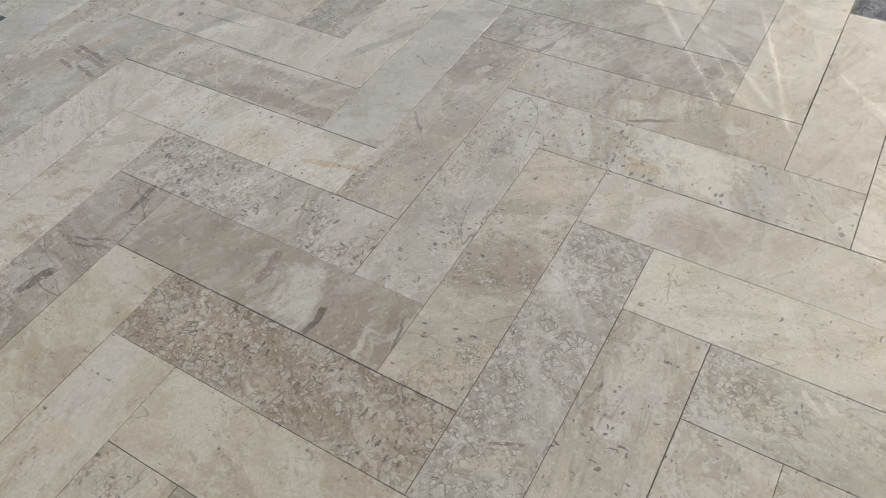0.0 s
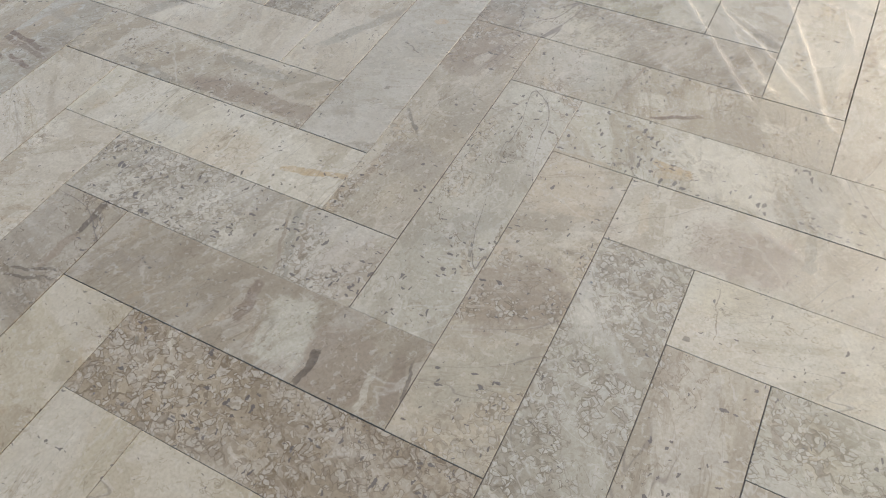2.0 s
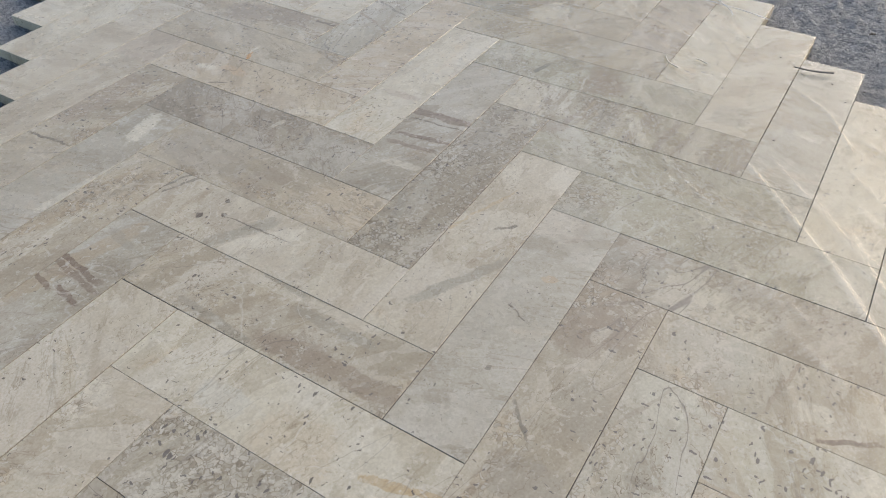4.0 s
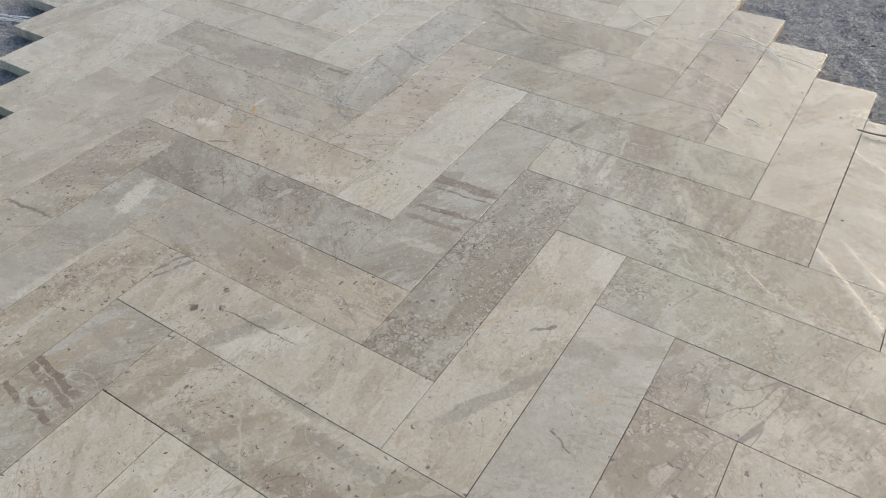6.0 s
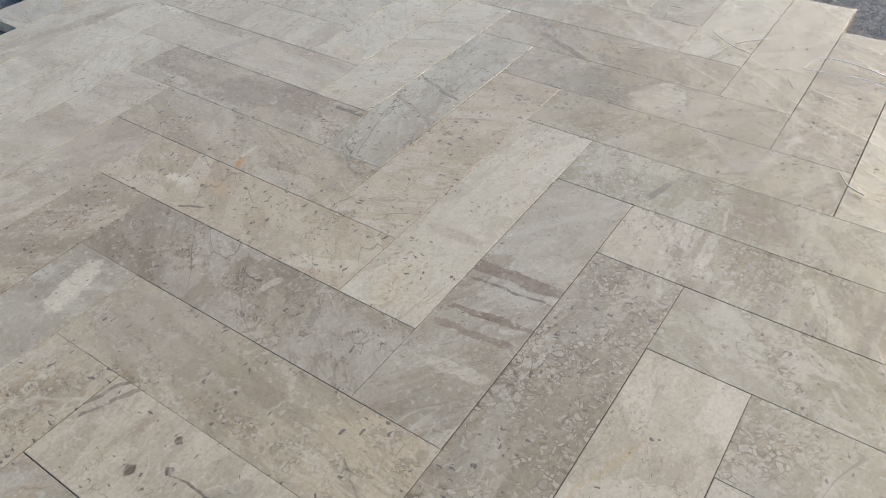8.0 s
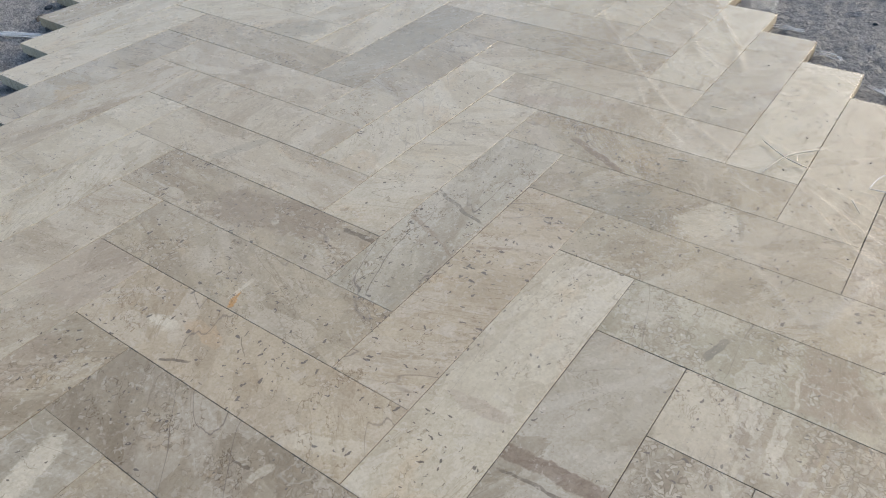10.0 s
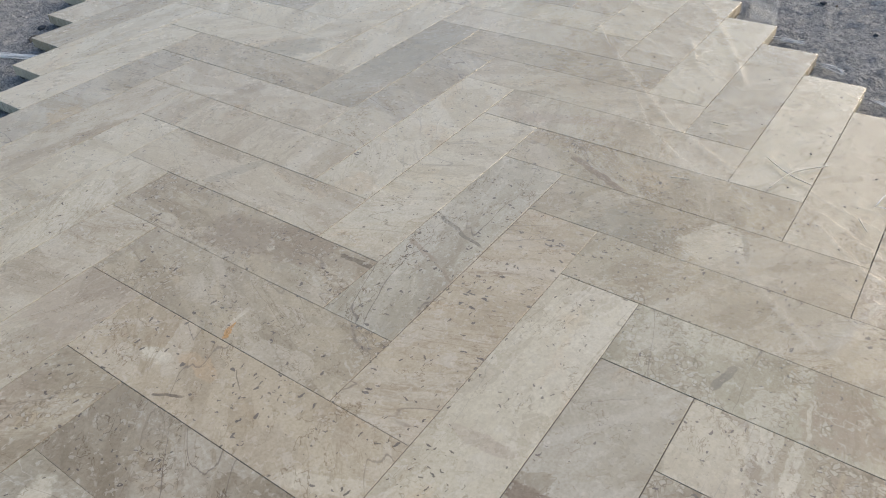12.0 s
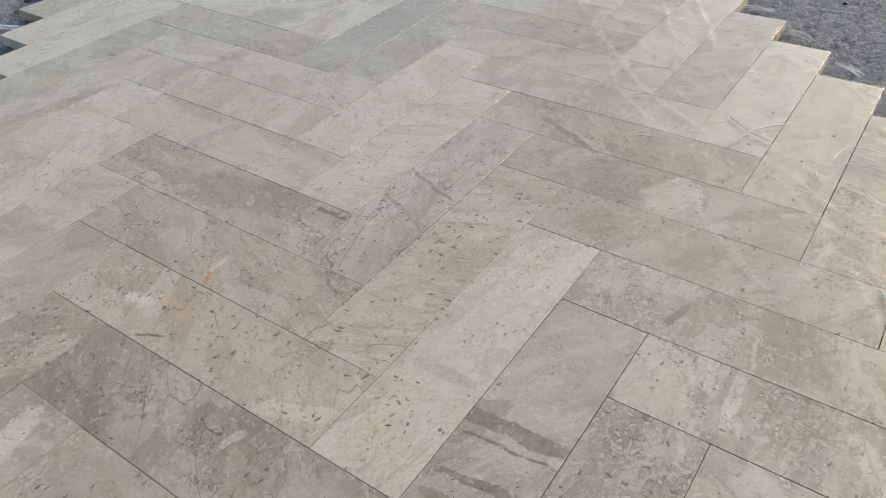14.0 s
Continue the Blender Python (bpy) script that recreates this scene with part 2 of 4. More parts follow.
def plain(name, color, rough, spread=0.25, scale=60.0):
    m = Nodes(name)
    n = m.noise(m.add("TexCoord").outputs["Object"], scale, 4.0)
    m.link(m.mix(m.step(n, 0.3, 0.7, 0.0, spread), rgb(*color), rgb(*(c * 0.5 for c in color))), m.bsdf.inputs["Base Color"])
    m.bsdf.inputs["Roughness"].default_value = rough
    return m.mat


def film_material():
    """Thin clear plastic film: mostly see-through, glossy, faintly milky where it is creased."""
    m = Nodes("clear_plastic_film")
    pos = m.add("NewGeometry").outputs["Position"]
    clear = m.add("BsdfTransparent")
    clear.inputs[0].default_value = rgb(0.97, 0.975, 0.97)
    gloss = m.add("BsdfGlossy")
    gloss.inputs["Roughness"].default_value = 0.24
    milk = m.add("BsdfDiffuse")
    milk.inputs["Color"].default_value = rgb(0.82, 0.81, 0.78)
    fres = m.add("Fresnel")
    fres.inputs["IOR"].default_value = 1.38
    crease, fade = m.attr_geo("crease"), m.attr_geo("fade")
    cloud = m.noise(pos, 4.0, 4.0, 0.6, 1.0)
    one, two = m.add("MixShader"), m.add("MixShader")
    m.link(m.math("MULTIPLY", fade, m.math("ADD", m.math("MULTIPLY", crease, 0.10), m.step(cloud, 0.45, 0.75, 0.0, 0.04))), one.inputs[0])
    m.link(clear.outputs[0], one.inputs[1])
    m.link(milk.outputs[0], one.inputs[2])
    m.link(m.math("MULTIPLY", fres.outputs[0], m.math("MULTIPLY", fade, 0.40)), two.inputs[0])
    m.link(one.outputs[0], two.inputs[1])
    m.link(gloss.outputs[0], two.inputs[2])
    m.link(two.outputs[0], m.out.inputs["Surface"])
    return m.mat


def attr_geo(self, name):
    n = self.add("Attribute")
    n.attribute_type, n.attribute_name = "GEOMETRY", name
    return n.outputs["Fac"]


Nodes.attr_geo = attr_geo
MARBLE, SCREED, FILM = marble_material(), screed_material(), film_material()
MORTAR = plain("grey_tile_mortar", (0.18, 0.158, 0.13), 0.95, 0.6, 90.0)
STRAND = plain("white_plastic_strand", (0.86, 0.86, 0.84), 0.4, 0.08)
RUBBER = plain("black_rubber_strip", (0.03, 0.03, 0.032), 0.6)
STRAW = plain("pale_dry_straw", (0.72, 0.67, 0.56), 0.7, 0.15)
CHIP = plain("grey_stone_chip", (0.20, 0.18, 0.16), 0.8)
PALE_CHIP = plain("pale_stone_chip", (0.62, 0.58, 0.50), 0.7)


def part(name, bm, material, parent=None, label=""):
    mesh = bpy.data.meshes.new(name)
    bm.to_mesh(mesh)
    bm.free()
    mesh.materials.append(material)
    ob = new(name, mesh)
    if parent is not None:
        ob.parent = parent
    if label:
        ob["label"] = label
    return ob


# ---- the ground: one rough screed sheet out to the horizon ----
def spaced(near, fine, far):
    inner = np.arange(-near, near + fine / 2, fine)
    outer, d, w = [], near, fine
    while d < far:
        w *= 1.5
        d += w
        outer.append(d)
    outer = np.array(outer)
    return np.concatenate([-outer[::-1], inner, outer])


def ground_sheet():
    xs, ys = spaced(2.6, 0.012, 900.0), spaced(2.6, 0.012, 900.0)
    ys = ys + 0.4
    gx, gy = np.meshgrid(xs, ys)
    s = (gx + gy) / W
    z = np.full(gx.shape, BED)
    rng = np.random.default_rng(4)
    lumps = np.zeros(gx.shape)
    for size, height in ((0.012, 0.0035), (0.03, 0.0045), (0.11, 0.005)):
        for _ in range(7):
            a = rng.uniform(0, 2 * math.pi)
            k = rng.uniform(0.7, 1.4) * 2 * math.pi / (size * 2.5)
            lumps += height / 3.2 * np.sin(k * (gx * math.cos(a) + gy * math.sin(a)) + rng.uniform(0, 6.28)
                                           + 1.3 * np.sin(gx * k * 0.31 + 2 * a) + 1.1 * np.sin(gy * k * 0.27 - a))
    bare = (s > 12.0) | (s < -6.8)
    near = (np.abs(gx) < 2.7) & (np.abs(gy - 0.4) < 2.7)
    z = z + np.where(bare & near, np.abs(lumps) * 1.6 - 0.005, -0.002)
    z = np.minimum(z, -THICK - 0.004 + np.where(bare, 0.006, 0.0))
    n, m = gx.shape
    idx = np.arange(n * m).reshape(n, m)
    faces = np.stack([idx[:-1, :-1], idx[:-1, 1:], idx[1:, 1:], idx[1:, :-1]], -1).reshape(-1, 4)
    mesh = bpy.data.meshes.new("ground")
    mesh.from_pydata(np.stack([gx, gy, z], -1).reshape(-1, 3).tolist(), [], faces.tolist())
    mesh.polygons.foreach_set("use_smooth", np.ones(len(faces), bool))
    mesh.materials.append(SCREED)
    return tagged(new("ground", mesh), "rough blue-grey cement screed, uneven and crumbly, bare", "ground", kind="structure")


ground_sheet()

# ---- the paving: 15 x 60 cm marble stones in herringbone ----
CREAM, WHITE = (0.58, 0.54, 0.465), (0.57, 0.555, 0.52)
BEIGE, GREY = (0.45, 0.415, 0.355), (0.425, 0.40, 0.35)
GREEN = (0.42, 0.405, 0.34)
ACROSS, SLANT = 0.12, 0.8


def figure(tint, tint_b, band_tint=(0.25, 0.21, 0.17), pebble=0.0, band=0.0, turn=SLANT, pits=0.4, vein=0.4, start=-1.0, side=1.0):
    tint, tint_b = ((r * 1.0, g * 0.95, b * 0.795) for r, g, b in (tint, tint_b))
    return dict(tint=tuple(tint), tint_b=tuple(tint_b), band_tint=band_tint, pebble=pebble, band=band, turn=turn, pits=pits, vein=vein,
                start=start, side=side)


STONES = dict(
    cream=figure((0.595, 0.57, 0.51), (0.62, 0.595, 0.535), pits=0.5),
    creamy=figure((0.52, 0.48, 0.405), (0.49, 0.45, 0.37), pits=0.25, vein=0.5),
    fleck=figure((0.55, 0.50, 0.42), (0.52, 0.465, 0.39), pits=0.75, vein=0.7, pebble=0.12),
    fleckwhite=figure((0.52, 0.49, 0.42), WHITE, pits=1.0, vein=0.5, pebble=0.25),
    white=figure((0.60, 0.58, 0.53), (0.61, 0.57, 0.49), pits=0.5, vein=0.5, pebble=0.12),
    pale=figure((0.53, 0.49, 0.43), (0.57, 0.54, 0.48), pits=0.3, pebble=0.12),
    veined=figure((0.53, 0.50, 0.44), (0.46, 0.44, 0.40), pits=0.3, vein=1.0, pebble=0.15, band=0.25),
    beige=figure(BEIGE, (0.51, 0.465, 0.39), pits=0.6, pebble=0.25, vein=0.5),
    grey=figure(GREY, (0.47, 0.45, 0.41), pits=0.2, vein=0.4),
    plain=figure((0.47, 0.45, 0.41), (0.50, 0.48, 0.44), pits=0.12, vein=0.15),
    taupe=figure((0.345, 0.31, 0.26), (0.41, 0.375, 0.32), pits=0.4, pebble=0.2, vein=0.8),
    brown=figure((0.385, 0.335, 0.265), (0.43, 0.375, 0.30), pebble=0.68, pits=0.8),
    rubble=figure((0.41, 0.38, 0.325), (0.47, 0.44, 0.38), pebble=0.62, pits=0.6),
    shingle=figure((0.45, 0.43, 0.38), (0.50, 0.48, 0.43), pebble=0.62, pits=0.3),
    speckle=figure((0.46, 0.43, 0.37), WHITE, (0.30, 0.26, 0.21), pebble=0.42, pits=1.0, band=0.35, turn=ACROSS),
    rosy=figure((0.43, 0.385, 0.33), (0.52, 0.47, 0.40), (0.34, 0.285, 0.235), band=0.6, turn=ACROSS, pebble=0.4, pits=0.3),
    mossy=figure(GREEN, (0.50, 0.48, 0.42), pebble=0.35, pits=0.4, vein=0.6),
    flecked=figure((0.46, 0.44, 0.39), (0.51, 0.49, 0.44), pits=0.7, vein=0.9, pebble=0.15),
    smooth=figure((0.36, 0.32, 0.265), (0.385, 0.345, 0.285), pits=0.25, vein=0.2),
    umber=figure((0.40, 0.37, 0.31), (0.50, 0.47, 0.40), (0.27, 0.22, 0.175), pebble=0.35, band=0.6, turn=ACROSS, pits=0.4),
)
# five runs of stones across the strip; each list starts at its own step along the strip
RUN_EDGE = (-9, "pale cream cream pale pale beige grey beige grey pale pale taupe creamy creamy beige taupe")
RUN_LEFT = (-9, "pale pale pale beige beige fleck taupe beige pale beige cream speckle smooth brown creamy taupe beige")
RUN_MID = (-9, "white white white grey veined cream white flecked fleck cream grey rubble pale plain beige flecked beige shingle beige beige")
RUN_RIGHT = (-6, "pale beige pale pale beige beige beige mossy umber mossy mossy taupe beige fleckwhite pale white mossy beige mossy")
RUN_RIM = (-6, "white cream pale white pale cream veined cream pale rosy white pale plain white plain white pale cream")
RUNS = ((-8, False, RUN_EDGE), (-4, True, RUN_LEFT), (0, False, RUN_MID), (4, True, RUN_RIGHT), (8, False, RUN_RIM))


NO_MARK = dict(mark=(9.0, 9.0, 0.0), size=(0.01, 0.01, 0.0), tone=CREAM, lean=0.0)
MARKS = {}


def mark(run, step, x, y, long, short, lean, tone, hold):
    """A patch or streak in one stone: its place from the stone's middle, its half length and width, its turn, its strength."""
    tone = (tone[0] * 1.0, tone[1] * 0.965, tone[2] * 0.83)
    MARKS.setdefault((run, step), []).append(dict(mark=(x, y, 0.0), size=(long, short, hold), tone=tone, lean=lean))


RUST, RUSTP, TAN = (0.58, 0.33, 0.12), (0.55, 0.42, 0.29), (0.50, 0.39, 0.25)
TANB, TANP, PEACH = (0.42, 0.35, 0.26), (0.47, 0.41, 0.33), (0.56, 0.48, 0.38)
MILK, MILKG = (0.66, 0.63, 0.57), (0.58, 0.57, 0.51)
DARK, BARK, UMBER, ROSE = (0.13, 0.105, 0.08), (0.22, 0.165, 0.125), (0.32, 0.265, 0.21), (0.42, 0.355, 0.305)
SLATE, LEAD, GREYP = (0.21, 0.19, 0.16), (0.34, 0.32, 0.275), (0.46, 0.44, 0.40)
MOSS, TAUPEB = (0.42, 0.395, 0.325), (0.36, 0.325, 0.28)
mark(-8, -10, -0.110, -0.067, 0.045, 0.057, -0.42, TAN, 0.57)
mark(-8, -5, 0.235, 0.002, 0.092, 0.092, -0.08, ROSE, 0.57)
mark(-8, -5, 0.291, 0.008, 0.059, 0.052, -1.01, UMBER, 0.63)
mark(-8, -4, 0.111, 0.060, 0.139, 0.065, -0.16, ROSE, 0.57)
mark(-8, -4, -0.068, 0.006, 0.074, 0.004, -1.50, DARK, 0.92)
mark(-8, -3, 0.228, -0.009, 0.061, 0.023, 0.29, MILK, 1.00)
mark(-8, -3, 0.027, -0.075, 0.149, 0.014, -0.11, MILK, 0.69)
mark(-8, -3, 0.227, 0.030, 0.060, 0.014, 0.24, LEAD, 0.57)
mark(-8, -2, 0.129, 0.033, 0.147, 0.024, -0.17, TANB, 0.80)
mark(-8, -2, 0.082, 0.006, 0.201, 0.010, 0.05, MILK, 0.57)
mark(-8, -1, 0.043, 0.013, 0.051, 0.024, 1.35, MOSS, 0.57)
mark(-8, -1, 0.138, 0.039, 0.159, 0.023, -0.20, TANB, 0.80)
mark(-8, -1, 0.227, 0.014, 0.045, 0.010, 1.32, LEAD, 0.69)
mark(-8, -1, 0.112, 0.009, 0.081, 0.008, 1.44, BARK, 0.80)
mark(-8, -1, 0.131, 0.020, 0.080, 0.007, 1.42, BARK, 1.00)
mark(-8, -1, 0.074, 0.063, 0.049, 0.006, 1.32, BARK, 1.00)
mark(-8, -1, 0.071, -0.023, 0.040, 0.006, 1.39, BARK, 1.00)
mark(-8, -1, 0.097, 0.059, 0.044, 0.005, -1.39, UMBER, 0.80)
mark(-8, 1, 0.232, 0.071, 0.045, 0.049, -0.34, MILK, 0.80)
mark(-8, 2, 0.021, -0.006, 0.041, 0.011, -0.29, DARK, 1.00)
mark(-8, 2, 0.185, -0.029, 0.046, 0.009, -0.12, UMBER, 1.00)
mark(-8, 2, 0.266, -0.032, 0.045, 0.007, 0.05, DARK, 1.00)
mark(-8, 2, 0.138, -0.022, 0.045, 0.003, -1.19, DARK, 0.92)
mark(-8, 2, 0.123, -0.026, 0.046, 0.003, -1.25, DARK, 0.92)
mark(-8, 4, 0.114, 0.005, 0.037, 0.029, -0.95, TAN, 0.46)
mark(-4, -11, 0.189, -0.021, 0.094, 0.066, 0.86, LEAD, 0.69)
mark(-4, -9, -0.012, 0.020, 0.047, 0.028, 1.17, UMBER, 0.69)
mark(-4, -7, -0.022, 0.010, 0.077, 0.015, 1.20, LEAD, 0.63)
mark(-4, -6, 0.074, 0.016, 0.147, 0.060, 0.27, UMBER, 0.86)
mark(-4, -6, 0.097, -0.001, 0.009, 0.008, 0.97, MILK, 0.92)
mark(-4, -6, 0.268, 0.057, 0.043, 0.006, 0.03, DARK, 0.80)
mark(-4, -5, 0.053, -0.049, 0.022, 0.007, -1.14, RUST, 1.00)
mark(-4, -5, 0.044, -0.029, 0.031, 0.005, -1.52, MILK, 0.92)
mark(-4, -4, 0.243, -0.040, 0.072, 0.016, 0.41, MILK, 0.69)
mark(-4, -4, -0.073, 0.015, 0.047, 0.015, -0.10, RUSTP, 0.57)
mark(-4, -4, -0.161, -0.012, 0.033, 0.014, -0.00, MILK, 0.57)
mark(-4, -4, -0.155, -0.004, 0.032, 0.011, 0.06, MILK, 0.92)
mark(-4, -4, -0.058, 0.027, 0.020, 0.005, -0.37, RUSTP, 0.69)
mark(-4, -4, -0.068, -0.054, 0.029, 0.003, 0.58, DARK, 0.92)
mark(-4, -4, 0.002, 0.027, 0.023, 0.001, -0.57, DARK, 0.80)
mark(-4, -3, 0.249, -0.018, 0.106, 0.076, 0.16, GREYP, 0.80)
mark(-4, -3, 0.051, 0.030, 0.020, 0.007, 1.23, MILK, 0.69)
mark(-4, -3, 0.156, 0.013, 0.028, 0.006, -1.23, SLATE, 0.63)
mark(-4, -3, 0.018, 0.024, 0.018, 0.002, 0.21, DARK, 0.92)
mark(-4, -2, 0.225, 0.006, 0.088, 0.077, 0.37, PEACH, 0.52)
mark(-4, -2, -0.161, 0.013, 0.128, 0.070, 0.04, TAUPEB, 0.57)
mark(-4, -2, 0.028, -0.010, 0.063, 0.044, 1.19, UMBER, 0.57)
mark(-4, -1, 0.007, -0.007, 0.081, 0.023, 0.84, MILK, 0.80)
mark(-4, -1, -0.050, -0.010, 0.084, 0.017, 1.01, LEAD, 0.80)
mark(-4, -1, -0.162, -0.013, 0.008, 0.009, 0.66, DARK, 1.00)
mark(-4, -1, -0.142, 0.051, 0.006, 0.007, 0.70, DARK, 1.00)
mark(-4, -1, -0.117, 0.015, 0.007, 0.007, 0.79, DARK, 1.00)
mark(-4, -1, -0.290, 0.042, 0.038, 0.004, 1.12, SLATE, 1.00)
mark(-4, -1, -0.271, 0.037, 0.046, 0.004, 1.12, SLATE, 1.00)
mark(-4, -1, -0.028, 0.013, 0.087, 0.002, 0.04, DARK, 0.92)
mark(-4, 0, 0.172, -0.041, 0.154, 0.023, 0.04, UMBER, 0.98)
mark(-4, 0, 0.076, -0.037, 0.082, 0.022, 0.25, UMBER, 0.69)
mark(-4, 0, 0.065, 0.062, 0.194, 0.012, 0.06, MILK, 0.46)
mark(-4, 0, 0.118, 0.035, 0.090, 0.012, -0.00, LEAD, 0.80)
mark(-4, 0, -0.082, -0.059, 0.097, 0.010, -0.08, LEAD, 0.92)
mark(-4, 0, -0.025, 0.072, 0.064, 0.007, -0.06, LEAD, 0.80)
mark(-4, 1, 0.064, -0.038, 0.076, 0.061, -0.06, PEACH, 0.57)
mark(-4, 1, 0.210, -0.020, 0.094, 0.053, -0.54, MILK, 0.57)
mark(-4, 1, -0.093, -0.026, 0.052, 0.027, -0.01, WHITE, 0.92)
mark(-4, 1, 0.220, -0.013, 0.042, 0.009, 0.27, TAN, 1.00)
mark(-4, 1, 0.286, 0.003, 0.034, 0.007, 0.18, TAN, 1.00)
mark(-4, 2, 0.264, -0.014, 0.065, 0.062, 0.74, ROSE, 0.40)
mark(-4, 2, 0.013, -0.019, 0.061, 0.023, -0.48, MILK, 0.46)
mark(-4, 2, 0.145, -0.007, 0.085, 0.008, -1.15, LEAD, 1.00)
mark(-4, 2, 0.133, -0.016, 0.082, 0.003, -1.15, UMBER, 1.00)
mark(-4, 2, 0.169, -0.009, 0.081, 0.003, -1.13, UMBER, 1.00)
mark(-4, 3, 0.186, -0.019, 0.067, 0.056, -1.32, UMBER, 0.86)
mark(-4, 3, 0.086, 0.001, 0.063, 0.044, -1.22, MILKG, 0.69)
mark(-4, 3, 0.278, -0.014, 0.055, 0.013, -1.36, BARK, 0.57)
mark(-4, 3, 0.002, 0.015, 0.041, 0.011, -1.44, BARK, 0.80)
mark(-4, 3, 0.150, -0.041, 0.033, 0.007, 1.54, DARK, 1.00)
mark(-4, 3, 0.246, -0.036, 0.042, 0.006, -1.43, MILK, 0.57)
mark(-4, 3, 0.297, -0.013, 0.054, 0.003, -1.36, DARK, 0.92)
mark(-4, 4, -0.231, 0.037, 0.008, 0.013, 1.51, MILK, 0.57)
mark(-4, 4, -0.172, 0.004, 0.013, 0.011, 0.98, MILK, 0.80)
mark(-4, 4, -0.207, 0.056, 0.020, 0.008, -1.28, MILK, 0.69)
mark(-4, 4, -0.258, 0.028, 0.009, 0.008, 0.79, SLATE, 0.92)
mark(-4, 5, -0.163, -0.028, 0.014, 0.003, -0.53, UMBER, 0.92)
mark(0, -6, 0.060, -0.057, 0.205, 0.123, -0.16, LEAD, 0.69)
mark(0, -5, -0.233, 0.004, 0.097, 0.114, -1.20, CREAM, 0.92)
mark(0, -4, -0.277, -0.014, 0.040, 0.049, 1.45, PEACH, 0.69)
mark(0, -2, -0.297, -0.009, 0.057, 0.029, -1.53, GREYP, 0.57)
mark(0, -2, -0.077, 0.024, 0.044, 0.006, 1.21, UMBER, 0.80)
mark(0, -2, 0.010, -0.000, 0.071, 0.005, 1.21, SLATE, 0.92)
mark(0, -2, -0.111, -0.044, 0.042, 0.003, 1.01, UMBER, 0.80)
mark(0, -1, 0.089, 0.024, 0.049, 0.004, -1.09, UMBER, 0.80)
mark(0, 0, -0.087, -0.007, 0.057, 0.012, -1.56, ROSE, 0.69)
mark(0, 1, -0.252, -0.025, 0.053, 0.020, 1.53, LEAD, 0.57)
mark(0, 1, -0.005, -0.019, 0.039, 0.015, 1.48, GREYP, 0.80)
mark(0, 1, 0.025, 0.002, 0.096, 0.014, -1.51, BARK, 0.98)
mark(0, 1, -0.181, -0.020, 0.046, 0.011, -1.44, MILK, 0.69)
mark(0, 1, -0.112, 0.001, 0.066, 0.008, -1.45, BARK, 0.80)
mark(0, 1, -0.070, -0.012, 0.082, 0.007, -1.44, BARK, 1.00)
mark(0, 1, -0.005, -0.002, 0.081, 0.003, -1.48, DARK, 0.80)
mark(0, 2, 0.168, 0.024, 0.135, 0.030, 0.16, SLATE, 0.40)
mark(0, 2, -0.072, 0.038, 0.101, 0.020, 0.19, GREYP, 0.69)
mark(0, 2, -0.182, 0.038, 0.100, 0.011, 0.38, LEAD, 0.92)
mark(0, 2, 0.260, -0.050, 0.048, 0.005, 0.29, MILKG, 0.80)
mark(0, 3, 0.236, -0.005, 0.087, 0.084, -0.80, MILK, 0.40)
mark(0, 3, -0.125, -0.022, 0.117, 0.013, -0.52, LEAD, 0.92)
mark(0, 3, 0.050, -0.023, 0.026, 0.004, -0.78, DARK, 1.00)
mark(0, 3, 0.066, 0.048, 0.111, 0.004, -0.34, TAN, 0.69)
mark(0, 4, 0.288, 0.038, 0.062, 0.074, 1.54, ROSE, 0.46)
mark(0, 4, 0.255, 0.042, 0.046, 0.045, -0.26, MILK, 0.46)
mark(0, 4, 0.111, -0.011, 0.017, 0.011, -0.71, RUSTP, 0.69)
mark(0, 4, -0.127, -0.017, 0.005, 0.007, -1.16, SLATE, 1.00)
mark(0, 4, 0.007, 0.001, 0.030, 0.002, 1.17, DARK, 0.92)
mark(0, 5, 0.249, 0.010, 0.084, 0.094, 1.54, UMBER, 0.75)
mark(0, 5, -0.132, -0.012, 0.041, 0.066, -0.00, TAUPEB, 0.69)
mark(0, 5, 0.031, -0.035, 0.046, 0.061, -0.73, LEAD, 0.40)
mark(0, 5, 0.191, 0.019, 0.080, 0.049, -0.38, UMBER, 0.92)
mark(0, 5, 0.185, 0.001, 0.024, 0.012, -0.33, MILK, 0.57)
mark(0, 5, 0.280, -0.012, 0.064, 0.005, -0.92, DARK, 0.46)
mark(0, 5, -0.038, 0.042, 0.042, 0.004, 0.78, SLATE, 0.92)
mark(0, 6, 0.272, 0.012, 0.046, 0.048, -0.73, MILKG, 0.57)
mark(0, 6, -0.090, -0.002, 0.079, 0.027, -0.71, LEAD, 0.52)
mark(0, 6, 0.105, -0.005, 0.029, 0.008, -1.41, DARK, 0.40)
mark(0, 6, 0.242, 0.032, 0.080, 0.004, -0.47, UMBER, 0.57)
mark(0, 6, -0.124, -0.043, 0.008, 0.003, 0.57, DARK, 0.92)
mark(0, 7, 0.229, 0.023, 0.082, 0.073, -1.44, PEACH, 0.63)
mark(0, 7, -0.016, 0.006, 0.089, 0.068, -0.85, UMBER, 0.86)
mark(0, 7, -0.177, 0.007, 0.098, 0.043, -0.91, MOSS, 0.57)
mark(0, 7, 0.133, -0.030, 0.039, 0.015, -0.46, MILK, 0.46)
mark(0, 8, 0.161, 0.029, 0.057, 0.024, -0.98, MILK, 0.57)
mark(0, 8, -0.195, -0.007, 0.063, 0.024, -1.04, TANP, 1.00)
mark(0, 8, 0.079, 0.028, 0.047, 0.021, -1.01, MOSS, 0.69)
